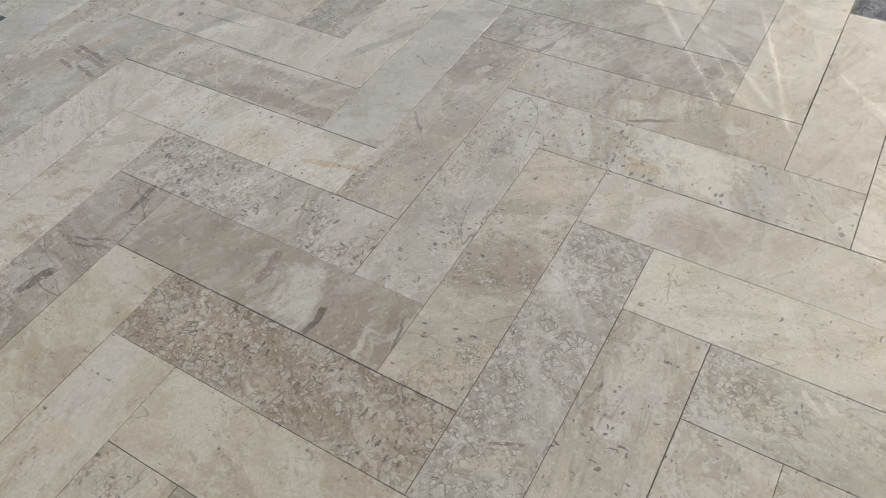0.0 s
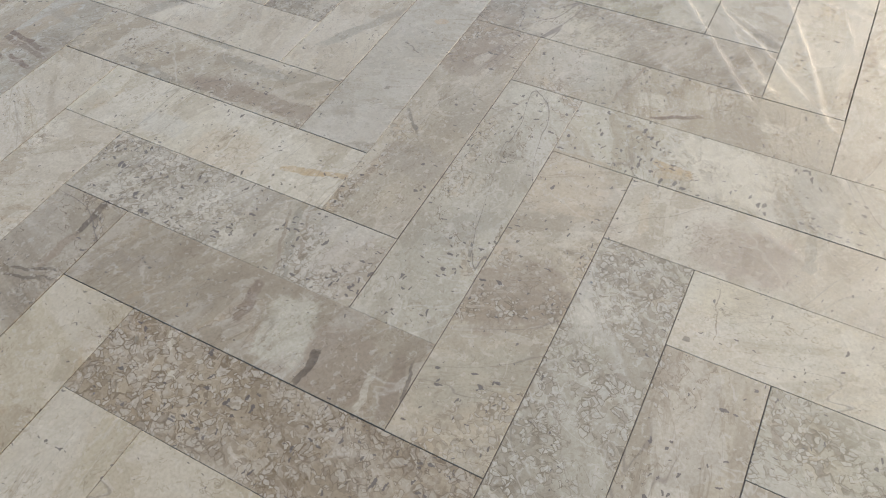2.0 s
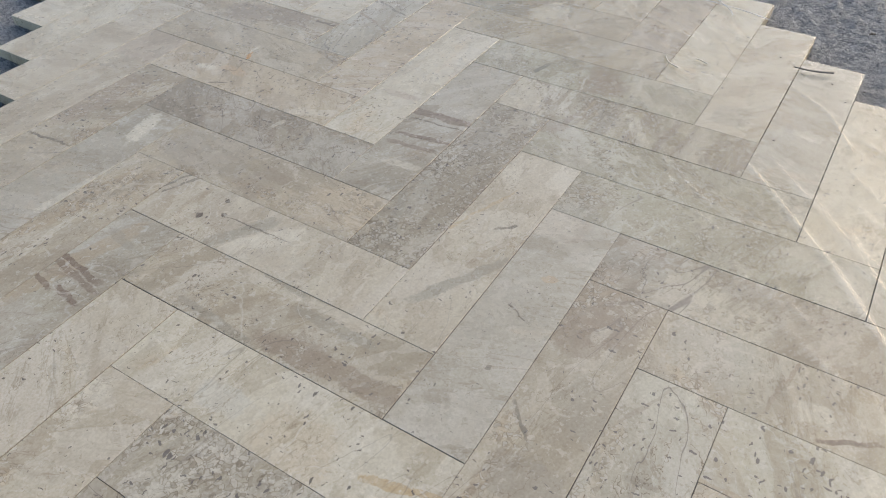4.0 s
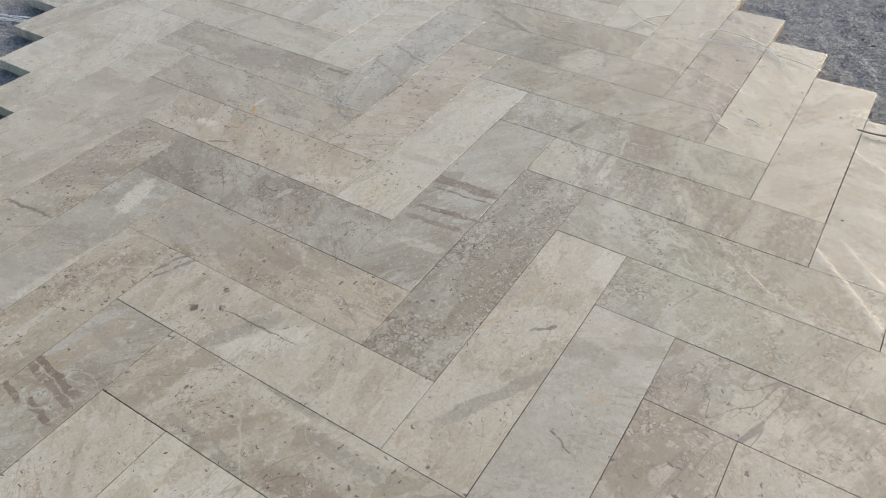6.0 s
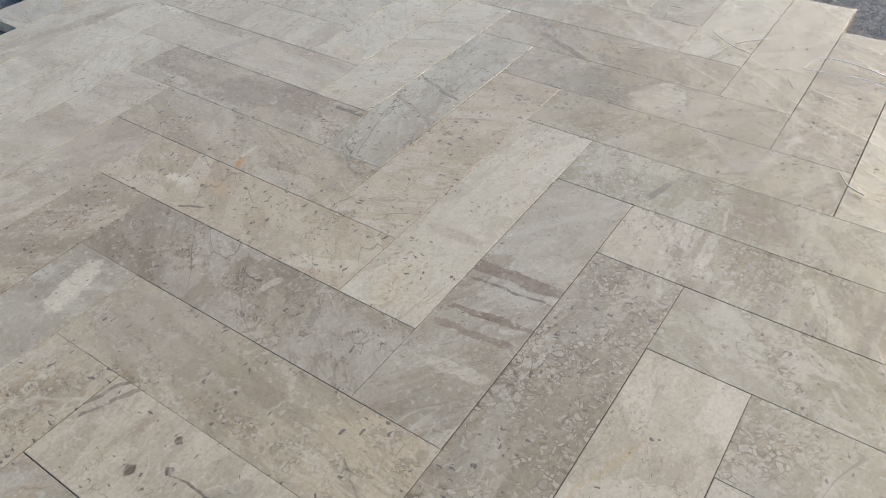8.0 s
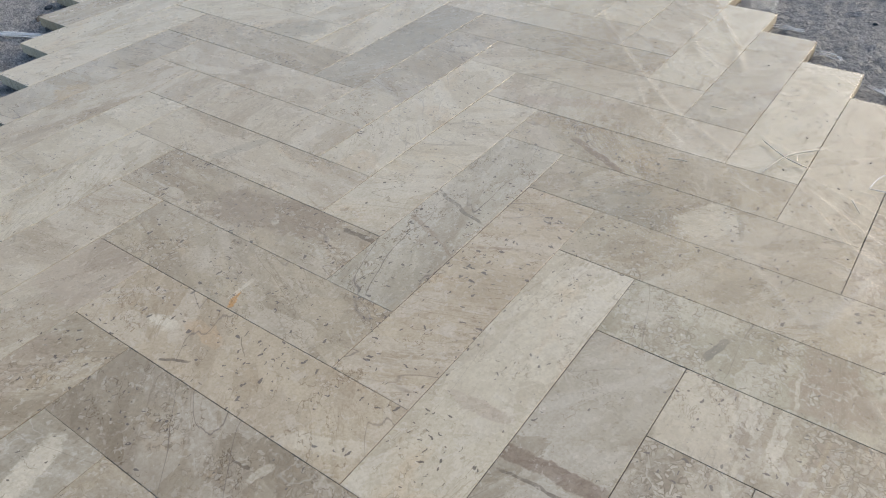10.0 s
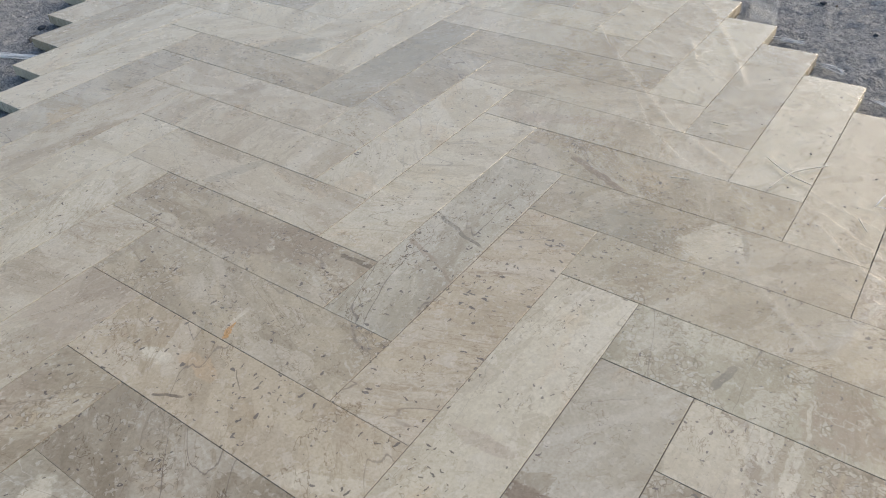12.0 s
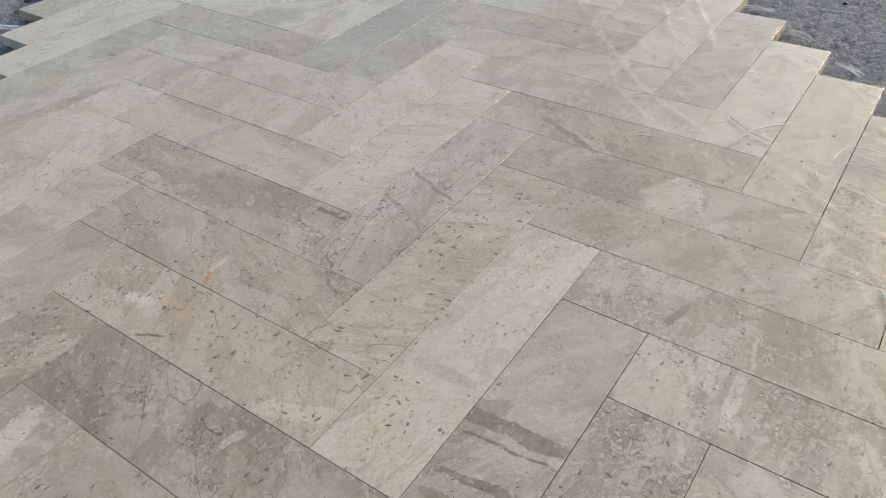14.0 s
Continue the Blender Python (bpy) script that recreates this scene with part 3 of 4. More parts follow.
mark(0, 8, 0.245, 0.024, 0.072, 0.020, -1.02, GREYP, 0.80)
mark(0, 8, -0.172, 0.008, 0.062, 0.003, -1.15, BARK, 1.00)
mark(0, 9, 0.279, 0.066, 0.021, 0.055, -1.40, UMBER, 0.46)
mark(0, 9, 0.084, 0.006, 0.028, 0.014, -1.45, MILK, 0.46)
mark(4, -3, -0.093, 0.003, 0.131, 0.023, 0.38, ROSE, 0.69)
mark(4, -2, 0.011, 0.002, 0.058, 0.031, -0.13, PEACH, 0.69)
mark(4, -2, -0.168, 0.070, 0.146, 0.031, 0.30, TANB, 0.92)
mark(4, -2, -0.095, -0.034, 0.097, 0.010, -0.45, BARK, 0.80)
mark(4, -1, -0.104, -0.072, 0.108, 0.091, 1.03, LEAD, 0.86)
mark(4, -1, 0.044, 0.008, 0.073, 0.046, 1.12, MILK, 0.80)
mark(4, -1, 0.104, 0.016, 0.046, 0.006, -1.20, LEAD, 0.92)
mark(4, 0, 0.108, 0.026, 0.057, 0.057, 0.16, LEAD, 0.52)
mark(4, 1, 0.046, -0.005, 0.048, 0.061, 0.39, UMBER, 0.80)
mark(4, 1, 0.025, 0.045, 0.042, 0.055, 0.13, UMBER, 0.69)
mark(4, 1, 0.053, -0.022, 0.067, 0.048, 0.25, UMBER, 0.80)
mark(4, 1, -0.165, 0.070, 0.059, 0.045, 0.19, MILK, 0.40)
mark(4, 1, -0.126, -0.008, 0.041, 0.007, 1.32, SLATE, 0.92)
mark(4, 1, -0.000, -0.026, 0.037, 0.004, -1.41, MILK, 0.69)
mark(4, 2, -0.257, -0.007, 0.063, 0.099, 0.40, CREAM, 0.92)
mark(4, 2, -0.160, -0.030, 0.025, 0.026, -0.50, MILK, 0.40)
mark(4, 2, 0.044, -0.014, 0.074, 0.017, -0.98, MILK, 0.69)
mark(4, 2, -0.048, 0.001, 0.105, 0.013, -1.29, LEAD, 0.57)
mark(4, 2, -0.153, 0.070, 0.111, 0.011, -1.49, MILK, 0.69)
mark(4, 2, -0.206, 0.049, 0.055, 0.009, -1.44, MILK, 0.57)
mark(4, 2, -0.195, 0.077, 0.074, 0.007, -1.42, MILK, 0.80)
mark(4, 2, -0.179, 0.064, 0.073, 0.007, -1.56, MILK, 0.57)
mark(4, 3, 0.104, 0.064, 0.088, 0.054, 0.82, LEAD, 0.46)
mark(4, 3, -0.296, 0.062, 0.051, 0.043, -0.19, UMBER, 0.69)
mark(4, 4, -0.245, -0.074, 0.066, 0.046, -0.26, LEAD, 0.63)
mark(4, 4, -0.256, -0.007, 0.049, 0.028, -0.42, UMBER, 0.46)
mark(4, 5, -0.064, -0.064, 0.081, 0.088, -0.02, CREAM, 0.69)
mark(4, 5, -0.153, -0.008, 0.076, 0.046, 0.48, CREAM, 0.57)
mark(4, 5, -0.242, 0.001, 0.063, 0.031, 0.02, LEAD, 0.80)
mark(4, 5, 0.291, -0.013, 0.032, 0.024, 0.11, MILK, 0.57)
mark(4, 5, -0.286, -0.063, 0.065, 0.023, 0.96, ROSE, 0.34)
mark(4, 6, -0.136, 0.006, 0.059, 0.072, -0.13, LEAD, 0.46)
mark(4, 6, -0.206, 0.014, 0.078, 0.066, -0.02, GREYP, 0.69)
mark(4, 6, 0.050, 0.021, 0.032, 0.029, 0.13, MILK, 0.46)
mark(4, 6, -0.031, -0.016, 0.029, 0.021, 0.21, MILK, 0.80)
mark(4, 6, 0.186, -0.003, 0.021, 0.012, 0.32, MILK, 0.92)
mark(4, 6, 0.021, -0.045, 0.048, 0.005, 0.45, BARK, 1.00)
mark(4, 6, 0.017, -0.048, 0.042, 0.005, 0.40, BARK, 0.80)
mark(4, 6, -0.088, 0.007, 0.073, 0.004, 1.35, UMBER, 1.00)
mark(4, 7, 0.138, -0.008, 0.051, 0.079, -0.05, LEAD, 0.63)
mark(4, 7, -0.013, 0.010, 0.095, 0.069, -0.15, MILK, 1.00)
mark(4, 7, -0.093, -0.041, 0.037, 0.013, 0.21, TAN, 0.57)
mark(4, 7, -0.097, -0.027, 0.035, 0.011, -0.14, TAN, 0.92)
mark(4, 7, -0.242, -0.070, 0.065, 0.006, 0.04, TANB, 0.80)
mark(4, 8, -0.091, -0.012, 0.081, 0.057, 0.08, ROSE, 0.92)
mark(4, 8, -0.215, 0.009, 0.041, 0.011, -1.38, MILK, 0.57)
mark(4, 8, 0.003, 0.036, 0.047, 0.010, -1.50, LEAD, 0.80)
mark(4, 8, -0.256, 0.001, 0.045, 0.009, -1.37, PEACH, 0.80)
mark(4, 8, -0.082, -0.022, 0.031, 0.007, -1.47, UMBER, 0.69)
mark(4, 9, -0.043, 0.011, 0.066, 0.015, -0.93, MILK, 0.57)
mark(4, 9, -0.276, -0.049, 0.005, 0.005, -0.02, DARK, 0.92)
mark(4, 9, -0.248, 0.013, 0.052, 0.001, -1.41, UMBER, 0.92)
mark(4, 10, -0.173, -0.010, 0.035, 0.030, -0.53, MOSS, 0.57)
mark(4, 10, -0.283, 0.021, 0.044, 0.007, -1.27, UMBER, 0.69)
mark(4, 10, -0.141, 0.045, 0.024, 0.006, -0.81, MILK, 1.00)
mark(4, 10, -0.113, 0.044, 0.010, 0.004, -0.78, MILK, 0.92)
mark(8, 5, -0.220, 0.014, 0.045, 0.048, 1.56, LEAD, 0.57)
mark(8, 8, -0.266, -0.046, 0.032, 0.030, -0.91, SLATE, 0.69)
mark(8, 9, -0.185, -0.075, 0.069, 0.003, -0.08, BARK, 1.00)


def stone_mesh():
    bm = bmesh.new()
    bmesh.ops.create_cube(bm, size=1.0)
    bmesh.ops.scale(bm, vec=(4 * W - 0.0009, W - 0.0009, THICK), verts=bm.verts)
    bmesh.ops.bevel(bm, geom=[e for e in bm.edges if all(v.co.z > 0 for v in e.verts)], offset=0.0004, segments=1, affect="EDGES")
    bmesh.ops.translate(bm, vec=(0, 0, -THICK / 2), verts=bm.verts)
    mesh = bpy.data.meshes.new("paving_stone")
    bm.to_mesh(mesh)
    bm.free()
    mesh.materials.append(MARBLE)
    return mesh


def paving():
    # a mortar bed carries the stones
    bm = bmesh.new()
    for s0, flat, _ in RUNS:
        for i in range(-28 + s0 // 2, 17 + s0 // 2):
            u, v = i, s0 - i
            lx, ly = (4, 1) if flat else (1, 4)
            inset = 0.0015
            x0, y0, x1, y1 = u * W + inset, v * W + inset, (u + lx) * W - inset, (v + ly) * W - inset
            if s0 not in (-8, 8):
                x0, y0, x1, y1 = x0 - inset, y0 - inset, x1 + inset, y1 + inset
            r = bmesh.ops.create_cube(bm, size=1.0)["verts"]
            bmesh.ops.scale(bm, vec=(x1 - x0, y1 - y0, 0.0475), verts=r)
            bmesh.ops.translate(bm, vec=((x0 + x1) / 2, (y0 + y1) / 2, -0.0252), verts=r)
    floor = part("floor", bm, MORTAR)
    tagged(floor, "strip of herringbone marble paving with stepped open edges", "floor", kind="structure")
    mesh = stone_mesh()
    rng = random.Random(11)
    names = ["pale", "cream", "beige", "white", "veined", "grey", "plain"]
    for s0, flat, (first, text) in RUNS:
        kinds = text.split()
        for i in range(-28 + s0 // 2, 17 + s0 // 2):
            k = i - first
            kind = kinds[k] if 0 <= k < len(kinds) else rng.choice(names)
            u, v = i, s0 - i
            cx, cy = (u + 2, v + 0.5) if flat else (u + 0.5, v + 2)
            ob = new("paving_stone", mesh)
            ob.parent = floor
            ob.matrix_basis = pose(cx * W + rng.uniform(-1, 1) * 0.0004, cy * W + rng.uniform(-1, 1) * 0.0004,
                                   rng.uniform(-1, 1) * 0.00015, rng.uniform(-1, 1) * 0.04, rng.uniform(-1, 1) * 0.02,
                                   (0 if flat else 90) + rng.uniform(-1, 1) * 0.06)
            if not flat:  # the cross-laid stones stand a little wider apart
                ob.matrix_basis = ob.matrix_basis @ Matrix.Diagonal((1.0, 0.9955, 1.0, 1.0))
            if s0 == -8:  # the outer run is laid a little wide, with slightly longer stones
                ob.matrix_basis = pose(0, -0.0035, 0) @ ob.matrix_basis @ Matrix.Diagonal((1.011, 1.0, 1.0, 1.0))
            for key, value in STONES[kind].items():
                ob[key] = value
            own = MARKS.get((s0, i), []) + [NO_MARK] * len(PLACES)
            for which, one in zip(PLACES, own):
                for key, value in one.items():
                    ob[key + "_" + which] = value
    return floor


paving()


# ---- clear plastic film laid over the far rim of the paving ----
def film_sheet():
    """Film that lies creased on the stones and droops over their stepped ends."""
    step = 0.006
    along, across = np.arange(-1.9, 2.6, step), np.arange(0.0, 1.0, step)
    ga, gc = np.meshgrid(along, across)          # along the strip, across it towards the rim
    r2 = math.sqrt(0.5)
    edge = 0.55 + 0.05 * np.sin(3.1 * ga + 0.4) + 0.03 * np.sin(7.7 * ga + 1.9) + 0.015 * np.sin(17.0 * ga)
    far = 12.75 * W * r2 + 0.045 + 0.016 * np.sin(9.0 * ga) + 0.010 * np.sin(23.0 * ga + 1.0)
    c = edge + gc * (far - edge)
    x, y = (ga + c) * r2, (c - ga) * r2
    # what lies below: stone or screed
    u, v = np.floor(x / W), np.floor(y / W)
    k = np.mod(u + v - 4, 8)
    start = np.where(k < 4, u + v - k, u + v - (k - 4))
    on = start <= 8
    z = np.where(on, 0.0012, -0.010)
    for _ in range(3):
        z[1:-1, 1:-1] = 0.2 * (z[1:-1, 1:-1] + z[:-2, 1:-1] + z[2:, 1:-1] + z[1:-1, :-2] + z[1:-1, 2:])
    z = np.where(on, np.maximum(z, 0.0012), z)
    crease = np.zeros_like(z)

    def ridge(points, height, width, milk=1.0):
        nonlocal z, crease
        best = np.full(z.shape, 9.0)
        for (ax, ay), (bx, by) in zip(points, points[1:]):
            dx, dy = bx - ax, by - ay
            s = np.clip(((x - ax) * dx + (y - ay) * dy) / (dx * dx + dy * dy), 0, 1)
            best = np.minimum(best, np.hypot(x - ax - s * dx, y - ay - s * dy))
        lift = np.exp(-(best / (0.75 * width)) ** 2)
        z = z + 0.7 * height * lift
        crease = np.maximum(crease, milk * lift)

    ridge(((1.16, 0.13), (1.30, 0.01), (1.48, -0.19)), 0.006, 0.010, 0.8)
    ridge(((1.31, 0.22), (1.41, -0.02), (1.46, -0.16)), 0.007, 0.011, 0.9)
    ridge(((1.465, 0.05), (1.47, -0.12)), 0.004, 0.008, 0.5)
    ridge(((0.90, 0.35), (1.12, 0.11), (1.33, -0.18)), 0.008, 0.012, 0.9)
    ridge(((0.94, 0.40), (1.16, 0.16), (1.36, -0.14)), 0.005, 0.009, 0.5)
    ridge(((0.89, 0.74), (1.00, 0.66), (1.08, 0.52)), 0.008, 0.010, 0.9)
    ridge(((0.44, 0.64), (0.48, 0.79)), 0.007, 0.014, 1.0)
    ridge(((0.58, 0.74), (0.63, 0.68)), 0.005, 0.006, 1.0)
    ridge(((-0.22, 1.99), (-0.12, 1.81), (-0.03, 1.65), (0.03, 1.52)), 0.010, 0.018, 0.7)
    ridge(((-0.17, 1.71), (-0.11, 1.57), (-0.03, 1.49)), 0.008, 0.010, 0.8)
    ridge(((-0.28, 1.47), (-0.15, 1.33), (-0.04, 1.21), (0.16, 1.08)), 0.008, 0.014, 0.7)
    ridge(((-0.45, 1.69), (-0.38, 1.59), (-0.32, 1.53), (-0.23, 1.38)), 0.009, 0.013, 0.7)
    ridge(((0.23, 1.05), (0.26, 1.13), (0.31, 1.21)), 0.007, 0.009, 0.8)
    ridge(((0.18, 1.19), (0.24, 1.15), (0.30, 1.11)), 0.007, 0.008, 0.8)
    rng = random.Random(5)
    for _ in range(80):
        a0, c0 = rng.uniform(-1.8, 1.7), rng.uniform(0.66, 1.36)
        turn, size = -math.pi / 4 + rng.gauss(0, 0.45), rng.uniform(0.06, 0.34)
        px, py = (a0 + c0) * r2, (c0 - a0) * r2
        mid = (px + size / 2 * math.cos(turn) + rng.uniform(-0.02, 0.02), py + size / 2 * math.sin(turn) + rng.uniform(-0.02, 0.02))
        ridge(((px, py), mid, (px + size * math.cos(turn + 0.2), py + size * math.sin(turn + 0.2))),
              rng.uniform(0.002, 0.005), rng.uniform(0.006, 0.013), rng.uniform(0.2, 0.9))
    z = z + 0.0006 * (np.sin(41 * x + 3 * np.sin(13 * y)) + np.sin(37 * y + 3 * np.sin(11 * x))) + 0.0012
    n, m = z.shape
    idx = np.arange(n * m).reshape(n, m)
    faces = np.stack([idx[:-1, :-1], idx[:-1, 1:], idx[1:, 1:], idx[1:, :-1]], -1).reshape(-1, 4)
    faces = faces[on.reshape(-1)[faces].sum(1) > 1]
    mesh = bpy.data.meshes.new("plastic_film")
    mesh.from_pydata(np.stack([x, y, z], -1).reshape(-1, 3).tolist(), [], faces.tolist())
    mesh.polygons.foreach_set("use_smooth", np.ones(len(faces), bool))
    layer = mesh.attributes.new("crease", "FLOAT", "POINT")
    layer.data.foreach_set("value", crease.reshape(-1).astype(np.float32))
    soft = mesh.attributes.new("fade", "FLOAT", "POINT")
    soft.data.foreach_set("value", np.clip(gc * 5.0, 0, 1).reshape(-1).astype(np.float32))
    mesh.materials.append(FILM)
    sheet = new("plastic_film", mesh)
    sheet.visible_shadow = False
    return tagged(sheet, "clear creased plastic film laid over the marble paving", "plastic film")


film_sheet()


# ---- loose litter ----
def strand(points, radius):
    """A round bent strand as a bmesh, tapering a little at its ends."""
    bm = bmesh.new()
    rings, n = [], 6
    path = [Vector(q) for q in points]
    fine = []
    for i in range(len(path) - 1):
        p0, p1, p2, p3 = path[max(i - 1, 0)], path[i], path[i + 1], path[min(i + 2, len(path) - 1)]
        for k in range(6):
            t = k / 6
            fine.append(0.5 * (2 * p1 + (p2 - p0) * t + (2 * p0 - 5 * p1 + 4 * p2 - p3) * t * t + (3 * p1 - p0 - 3 * p2 + p3) * t ** 3))
    fine.append(path[-1])
    for i, q in enumerate(fine):
        way = (fine[min(i + 1, len(fine) - 1)] - fine[max(i - 1, 0)]).normalized()
        side = way.cross(Vector((0, 0, 1))).normalized()
        up = side.cross(way)
        r = radius * (0.55 if i in (0, len(fine) - 1) else 1.0)
        rings.append([bm.verts.new(q + r * (math.cos(a) * side + math.sin(a) * up)) for a in (2 * math.pi * j / n for j in range(n))])
    for a, b in zip(rings, rings[1:]):
        for j in range(n):
            bm.faces.new((a[j], a[(j + 1) % n], b[(j + 1) % n], b[j]))
    bm.faces.new(rings[0][::-1])
    bm.faces.new(rings[-1])
    for f in bm.faces:
        f.smooth = True
    return bm


def straw(points, radius=0.0011, material=None, name="straw", label="thin pale dry straw lying on the plastic film", category="straw", group="loose straws on the film"):
    ob = part(name, strand(points, radius), material or STRAW)
    return tagged(ob, label, category, group)


Z = 0.0055
straw(((0.42, 1.10, Z), (0.446, 1.174, Z + 0.002), (0.56, 1.16, Z + 0.003), (0.644, 1.092, Z + 0.001), (0.666, 1.054, Z)), 0.0010, STRAND,
      "loose_string", "thin white plastic string curled on the film", "string", "white strings")
straw(((0.423, 1.101, Z), (0.55, 1.115, Z + 0.002), (0.68, 1.10, Z + 0.002), (0.778, 1.075, Z)), 0.0009, STRAND,
      "loose_string", "thin white plastic string curled on the film", "string", "white strings")
straw(((0.402, 1.042, Z), (0.424, 1.003, Z)))
straw(((0.047, 0.997, Z), (0.066, 1.004, Z), (0.084, 1.007, Z)))
straw(((0.04, 1.274, Z), (0.078, 1.275, Z)))
straw(((0.656, 0.753, Z), (0.672, 0.75, Z), (0.69, 0.74, Z)), 0.0014)
straw(((0.577, 0.737, Z), (0.60, 0.70, Z), (0.631, 0.684, Z)), 0.0016)
straw(((0.19, 1.18, Z), (0.25, 1.13, Z + 0.002), (0.30, 1.115, Z)), 0.0012)
straw(((0.23, 1.06, Z), (0.255, 1.14, Z + 0.003), (0.31, 1.21, Z)), 0.0015)


def rubber_strip():
    bm = bmesh.new()
    rows = []
    for i in range(13):
        t = i / 12
        x, y = 0.887 + 0.095 * t, 0.835 + 0.014 * t - 0.010 * math.sin(math.pi * t)
        w, z = 0.0016 + 0.0022 * t, Z + 0.001 + 0.002 * math.sin(2.4 * t)
        rows.append([bm.verts.new((x, y + a * w, z + b)) for a, b in ((-1, 0), (1, 0), (1, 0.0016), (-1, 0.0016))])
    for a, b in zip(rows, rows[1:]):
        for j in range(4):
            bm.faces.new((a[j], a[(j + 1) % 4], b[(j + 1) % 4], b[j]))
    bm.faces.new(rows[0][::-1])
    bm.faces.new(rows[-1])
    return tagged(part("rubber_strip", bm, RUBBER), "short bent black rubber strip lying on the film", "rubber strip")


rubber_strip()


def chip_mesh(seed, material):
    rng = random.Random(seed)
    bm = bmesh.new()
    bmesh.ops.create_icosphere(bm, subdivisions=1, radius=1.0)
    for v in bm.verts:
        v.co *= rng.uniform(0.6, 1.15)
        v.co.z *= 0.55
    mesh = bpy.data.meshes.new("stone_chip")
    bm.to_mesh(mesh)
    bm.free()
    mesh.materials.append(material)
    return mesh


def chips():
    """Crumbs of stone and cement scattered on the paving and the film."""
    rng = random.Random(21)
    meshes = [chip_mesh(1, CHIP), chip_mesh(2, CHIP), chip_mesh(3, PALE_CHIP)]
    for n in range(170):
        on_film = n < 125
        a = rng.uniform(-1.75, 0.6) if on_film else rng.uniform(-1.6, 1.7)
        c = rng.uniform(0.9, 1.33) if on_film else rng.uniform(-0.7, 0.6)
        r2 = math.sqrt(0.5)
        size = rng.uniform(0.0010, 0.0028) if on_film else rng.uniform(0.0008, 0.0018)
        ob = new("stone_chip", meshes[0 if on_film and n % 5 else n % 3])
        ob.matrix_basis = pose((a + c) * r2, (c - a) * r2, (0.0042 if on_film else 0.0) + size * 0.35, 0, 0, rng.uniform(0, 360)) @ Matrix.Diagonal((size * 1.4, size, size, 1))
        tagged(ob, "tiny dark crumb of cement on the film" if on_film else "tiny crumb of stone on the marble paving", "stone chip",
               "crumbs on the film" if on_film else "crumbs on the paving")


chips()


def strand_bundle(x, y, turn, count, length, seed, spread):
    """Frayed white sack strands: one bundle, each strand a part."""
    rng = random.Random(seed)
    base = new("strand_bundle")
    base.matrix_basis = pose(x, y, BED + 0.004, 0, 0, turn)
    tagged(base, "bundle of frayed white plastic strands lying on the screed", "strand bundle", "frayed white strands")
    for _ in range(count):
        o, l = rng.uniform(-spread, spread), length * rng.uniform(0.7, 1.1)
        z = rng.uniform(0.002, 0.012)
        pts = [(-l / 2 + rng.uniform(-0.02, 0.02), o, z), (-l / 6, o + rng.uniform(-0.006, 0.006), z + rng.uniform(0, 0.005)),
               (l / 6, o + rng.uniform(-0.006, 0.006), z + rng.uniform(0, 0.005)), (l / 2, o + rng.uniform(-0.008, 0.008), z)]
        part("strand", strand(pts, 0.0011), STRAND, base)


# left rim of the strip, in the open steps
strand_bundle(-1.52, 0.19, 17, 9, 0.26, 1, 0.022)
strand_bundle(-1.47, 0.07, 14, 7, 0.16, 2, 0.020)
strand_bundle(-1.94, 0.66, 24, 9, 0.24, 3, 0.018)
strand_bundle(-1.33, -0.08, 14, 6, 0.10, 4, 0.012)
# right rim, sticking out from under the stones
strand_bundle(0.36, 1.63, -35, 6, 0.07, 5, 0.012)
strand_bundle(0.19, 1.79, -20, 6, 0.08, 6, 0.012)
strand_bundle(0.05, 1.93, 5, 5, 0.09, 7, 0.012)


# ---- lumps of set cement on the screed beside the paving ----
def cement_lump(x, y, size, seed, material):
    rng = random.Random(seed)
    bm = bmesh.new()
    bmesh.ops.create_icosphere(bm, subdivisions=2, radius=1.0)
    for v in bm.verts:
        n = noise.noise(v.co * 1.7 + Vector((seed, 0, 0))) * 0.45 + noise.noise(v.co * 4.0 + Vector((0, seed, 0))) * 0.2
        v.co *= 1.0 + n
        v.co.z *= 0.55
    bmesh.ops.scale(bm, vec=(size * rng.uniform(1.0, 1.7), size, size), verts=bm.verts)
    ob = part("cement_lump", bm, material)
    ob.matrix_basis = pose(x, y, BED + size * 0.25, 0, 0, rng.uniform(0, 360))
    return tagged(ob, "small crumbly lump of set cement on the screed", "cement lump", "lumps beside the paving")


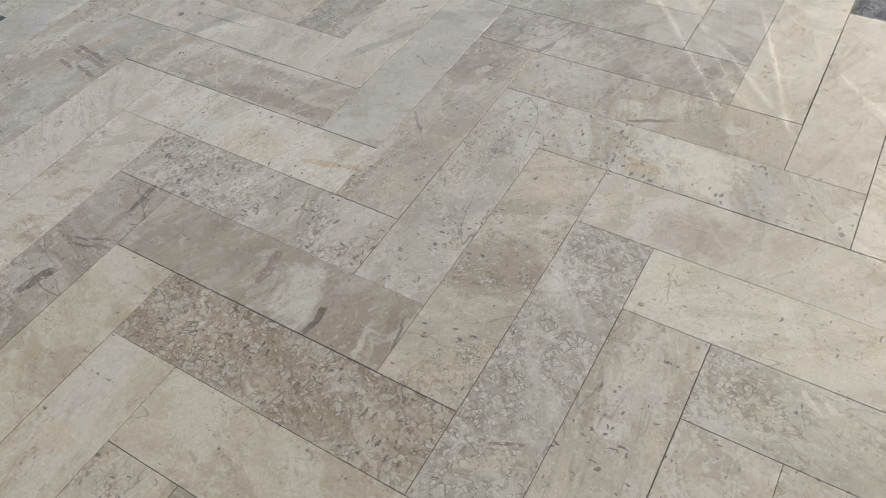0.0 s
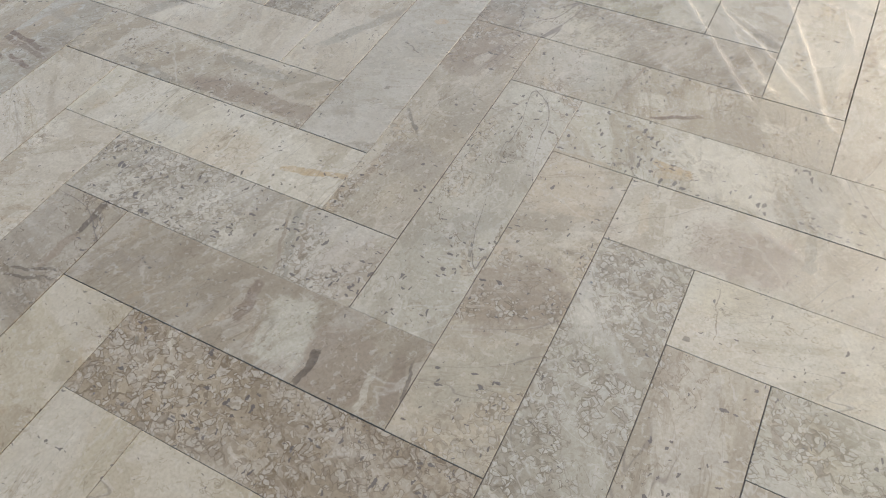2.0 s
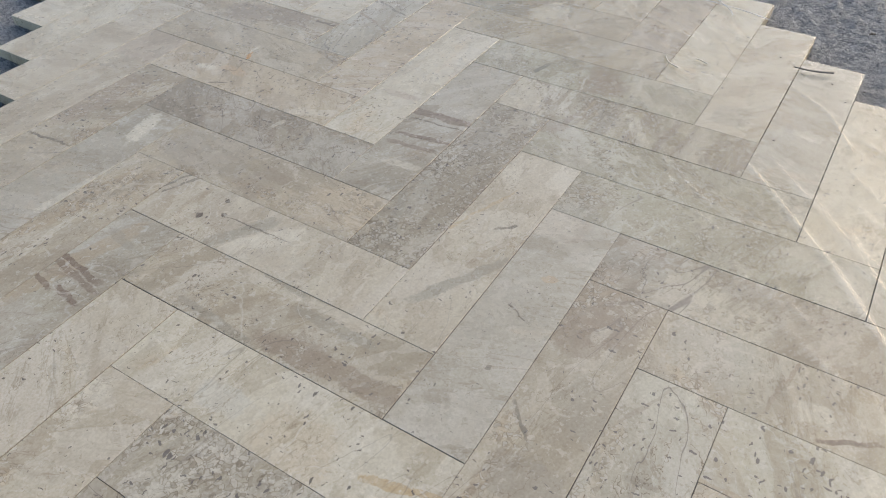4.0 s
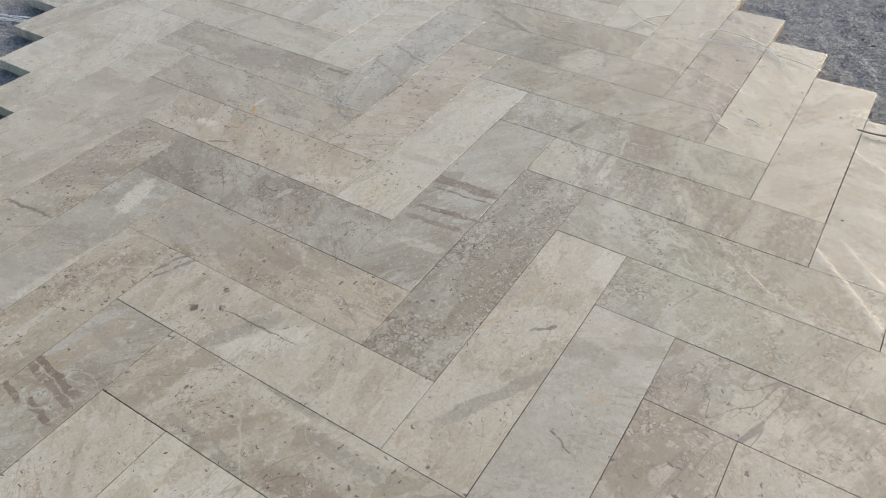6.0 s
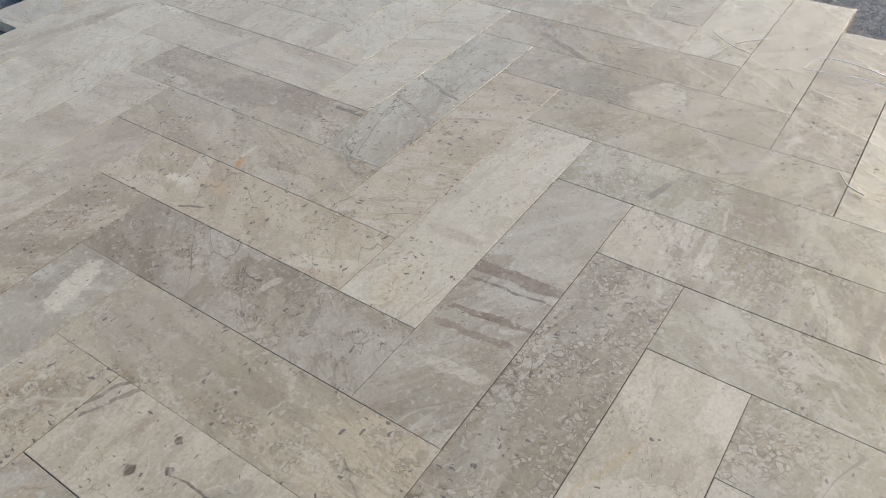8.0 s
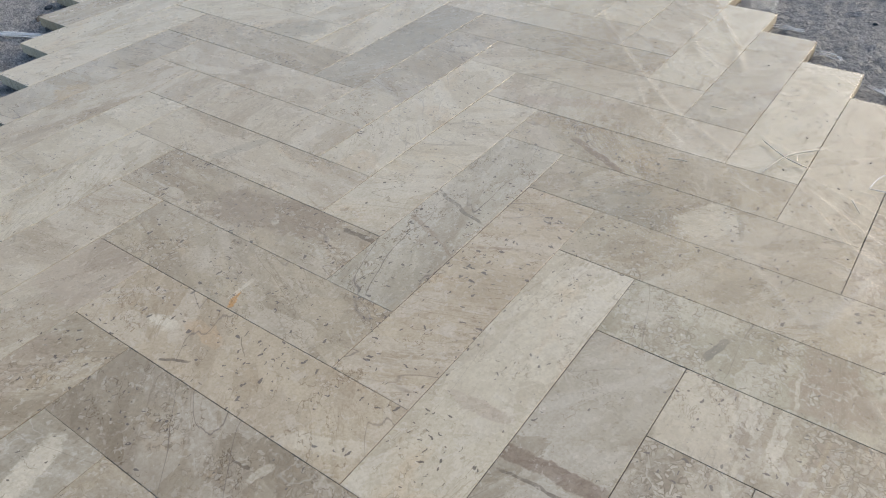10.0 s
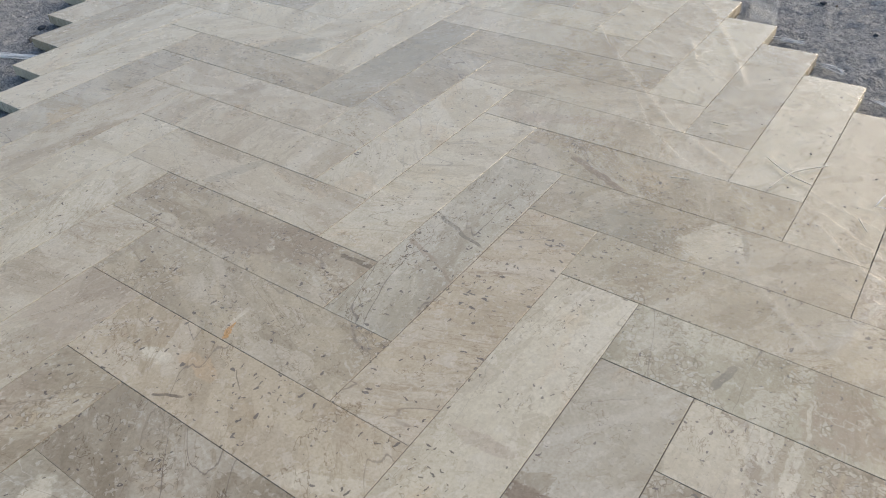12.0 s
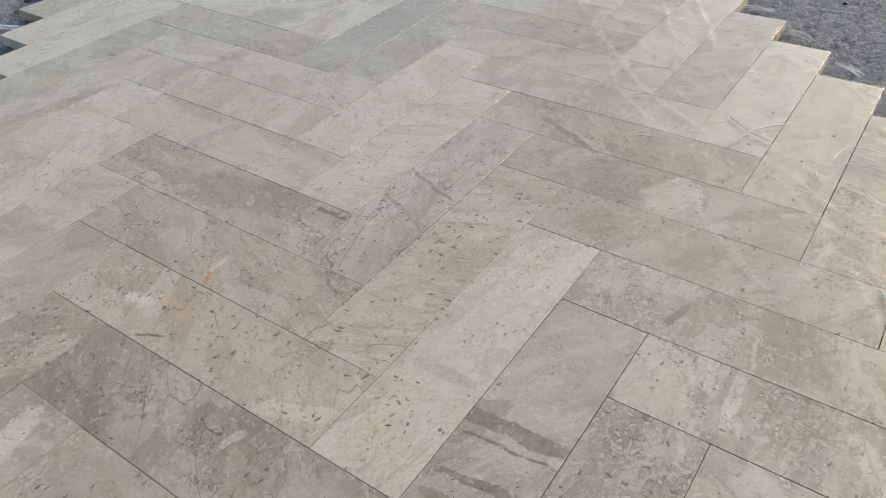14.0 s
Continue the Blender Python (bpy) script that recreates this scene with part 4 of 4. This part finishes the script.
LUMP = plain("brown_grey_cement_lump", (0.17, 0.145, 0.115), 0.95, 0.6, 120.0)
DARK_LUMP = plain("dark_cement_lump", (0.07, 0.08, 0.09), 0.95, 0.6, 120.0)
cement_lump(-2.02, 0.79, 0.022, 1, LUMP)
cement_lump(-1.97, 0.84, 0.015, 2, LUMP)
cement_lump(-2.10, 0.86, 0.014, 3, DARK_LUMP)
_rng = random.Random(8)
for _k in range(16):
    _a = _rng.uniform(-1.9, -0.9)
    cement_lump((_a - 1.05) * 0.7071 - _rng.uniform(0.02, 0.2), (-1.05 - _a) * 0.7071 - _rng.uniform(0.02, 0.2), _rng.uniform(0.004, 0.010), 20 + _k, DARK_LUMP)
for _k in range(22):
    _a = _rng.uniform(-1.9, 0.6)
    cement_lump((_a + 1.52) * 0.7071 + _rng.uniform(0.0, 0.25), (1.52 - _a) * 0.7071 + _rng.uniform(0.0, 0.25), _rng.uniform(0.004, 0.011), 50 + _k, DARK_LUMP if _k % 3 else LUMP)


def film_scrap():
    """A loose tongue of the same film, hanging from the rim onto the screed."""
    n, m = 24, 10
    verts, faces, fade, milk = [], [], [], []
    a, b, c, d = Vector((-0.09, 1.99, -0.006)), Vector((-0.008, 1.97, -0.010)), Vector((-0.10, 2.36, -0.022)), Vector((-0.19, 2.33, -0.020))
    for i in range(n):
        for j in range(m):
            s, t = i / (n - 1), j / (m - 1)
            q = a.lerp(b, t).lerp(d.lerp(c, t), s)
            verts.append((q.x, q.y, q.z + 0.003 * math.sin(9 * s + 2 * t) + 0.004 * s * (1 - s)))
            fade.append(1.0)
            milk.append(1.0 if j in (0, m - 1) else 0.15)
    for i in range(n - 1):
        for j in range(m - 1):
            k = i * m + j
            faces.append((k, k + 1, k + m + 1, k + m))
    mesh = bpy.data.meshes.new("film_scrap")
    mesh.from_pydata(verts, [], faces)
    for name, values in (("fade", fade), ("crease", milk)):
        mesh.attributes.new(name, "FLOAT", "POINT").data.foreach_set("value", values)
    mesh.polygons.foreach_set("use_smooth", [True] * len(faces))
    mesh.materials.append(FILM)
    ob = new("film_scrap", mesh)
    ob.visible_shadow = False
    return tagged(ob, "clear plastic film scrap hanging over the stepped edge", "plastic film")


film_scrap()
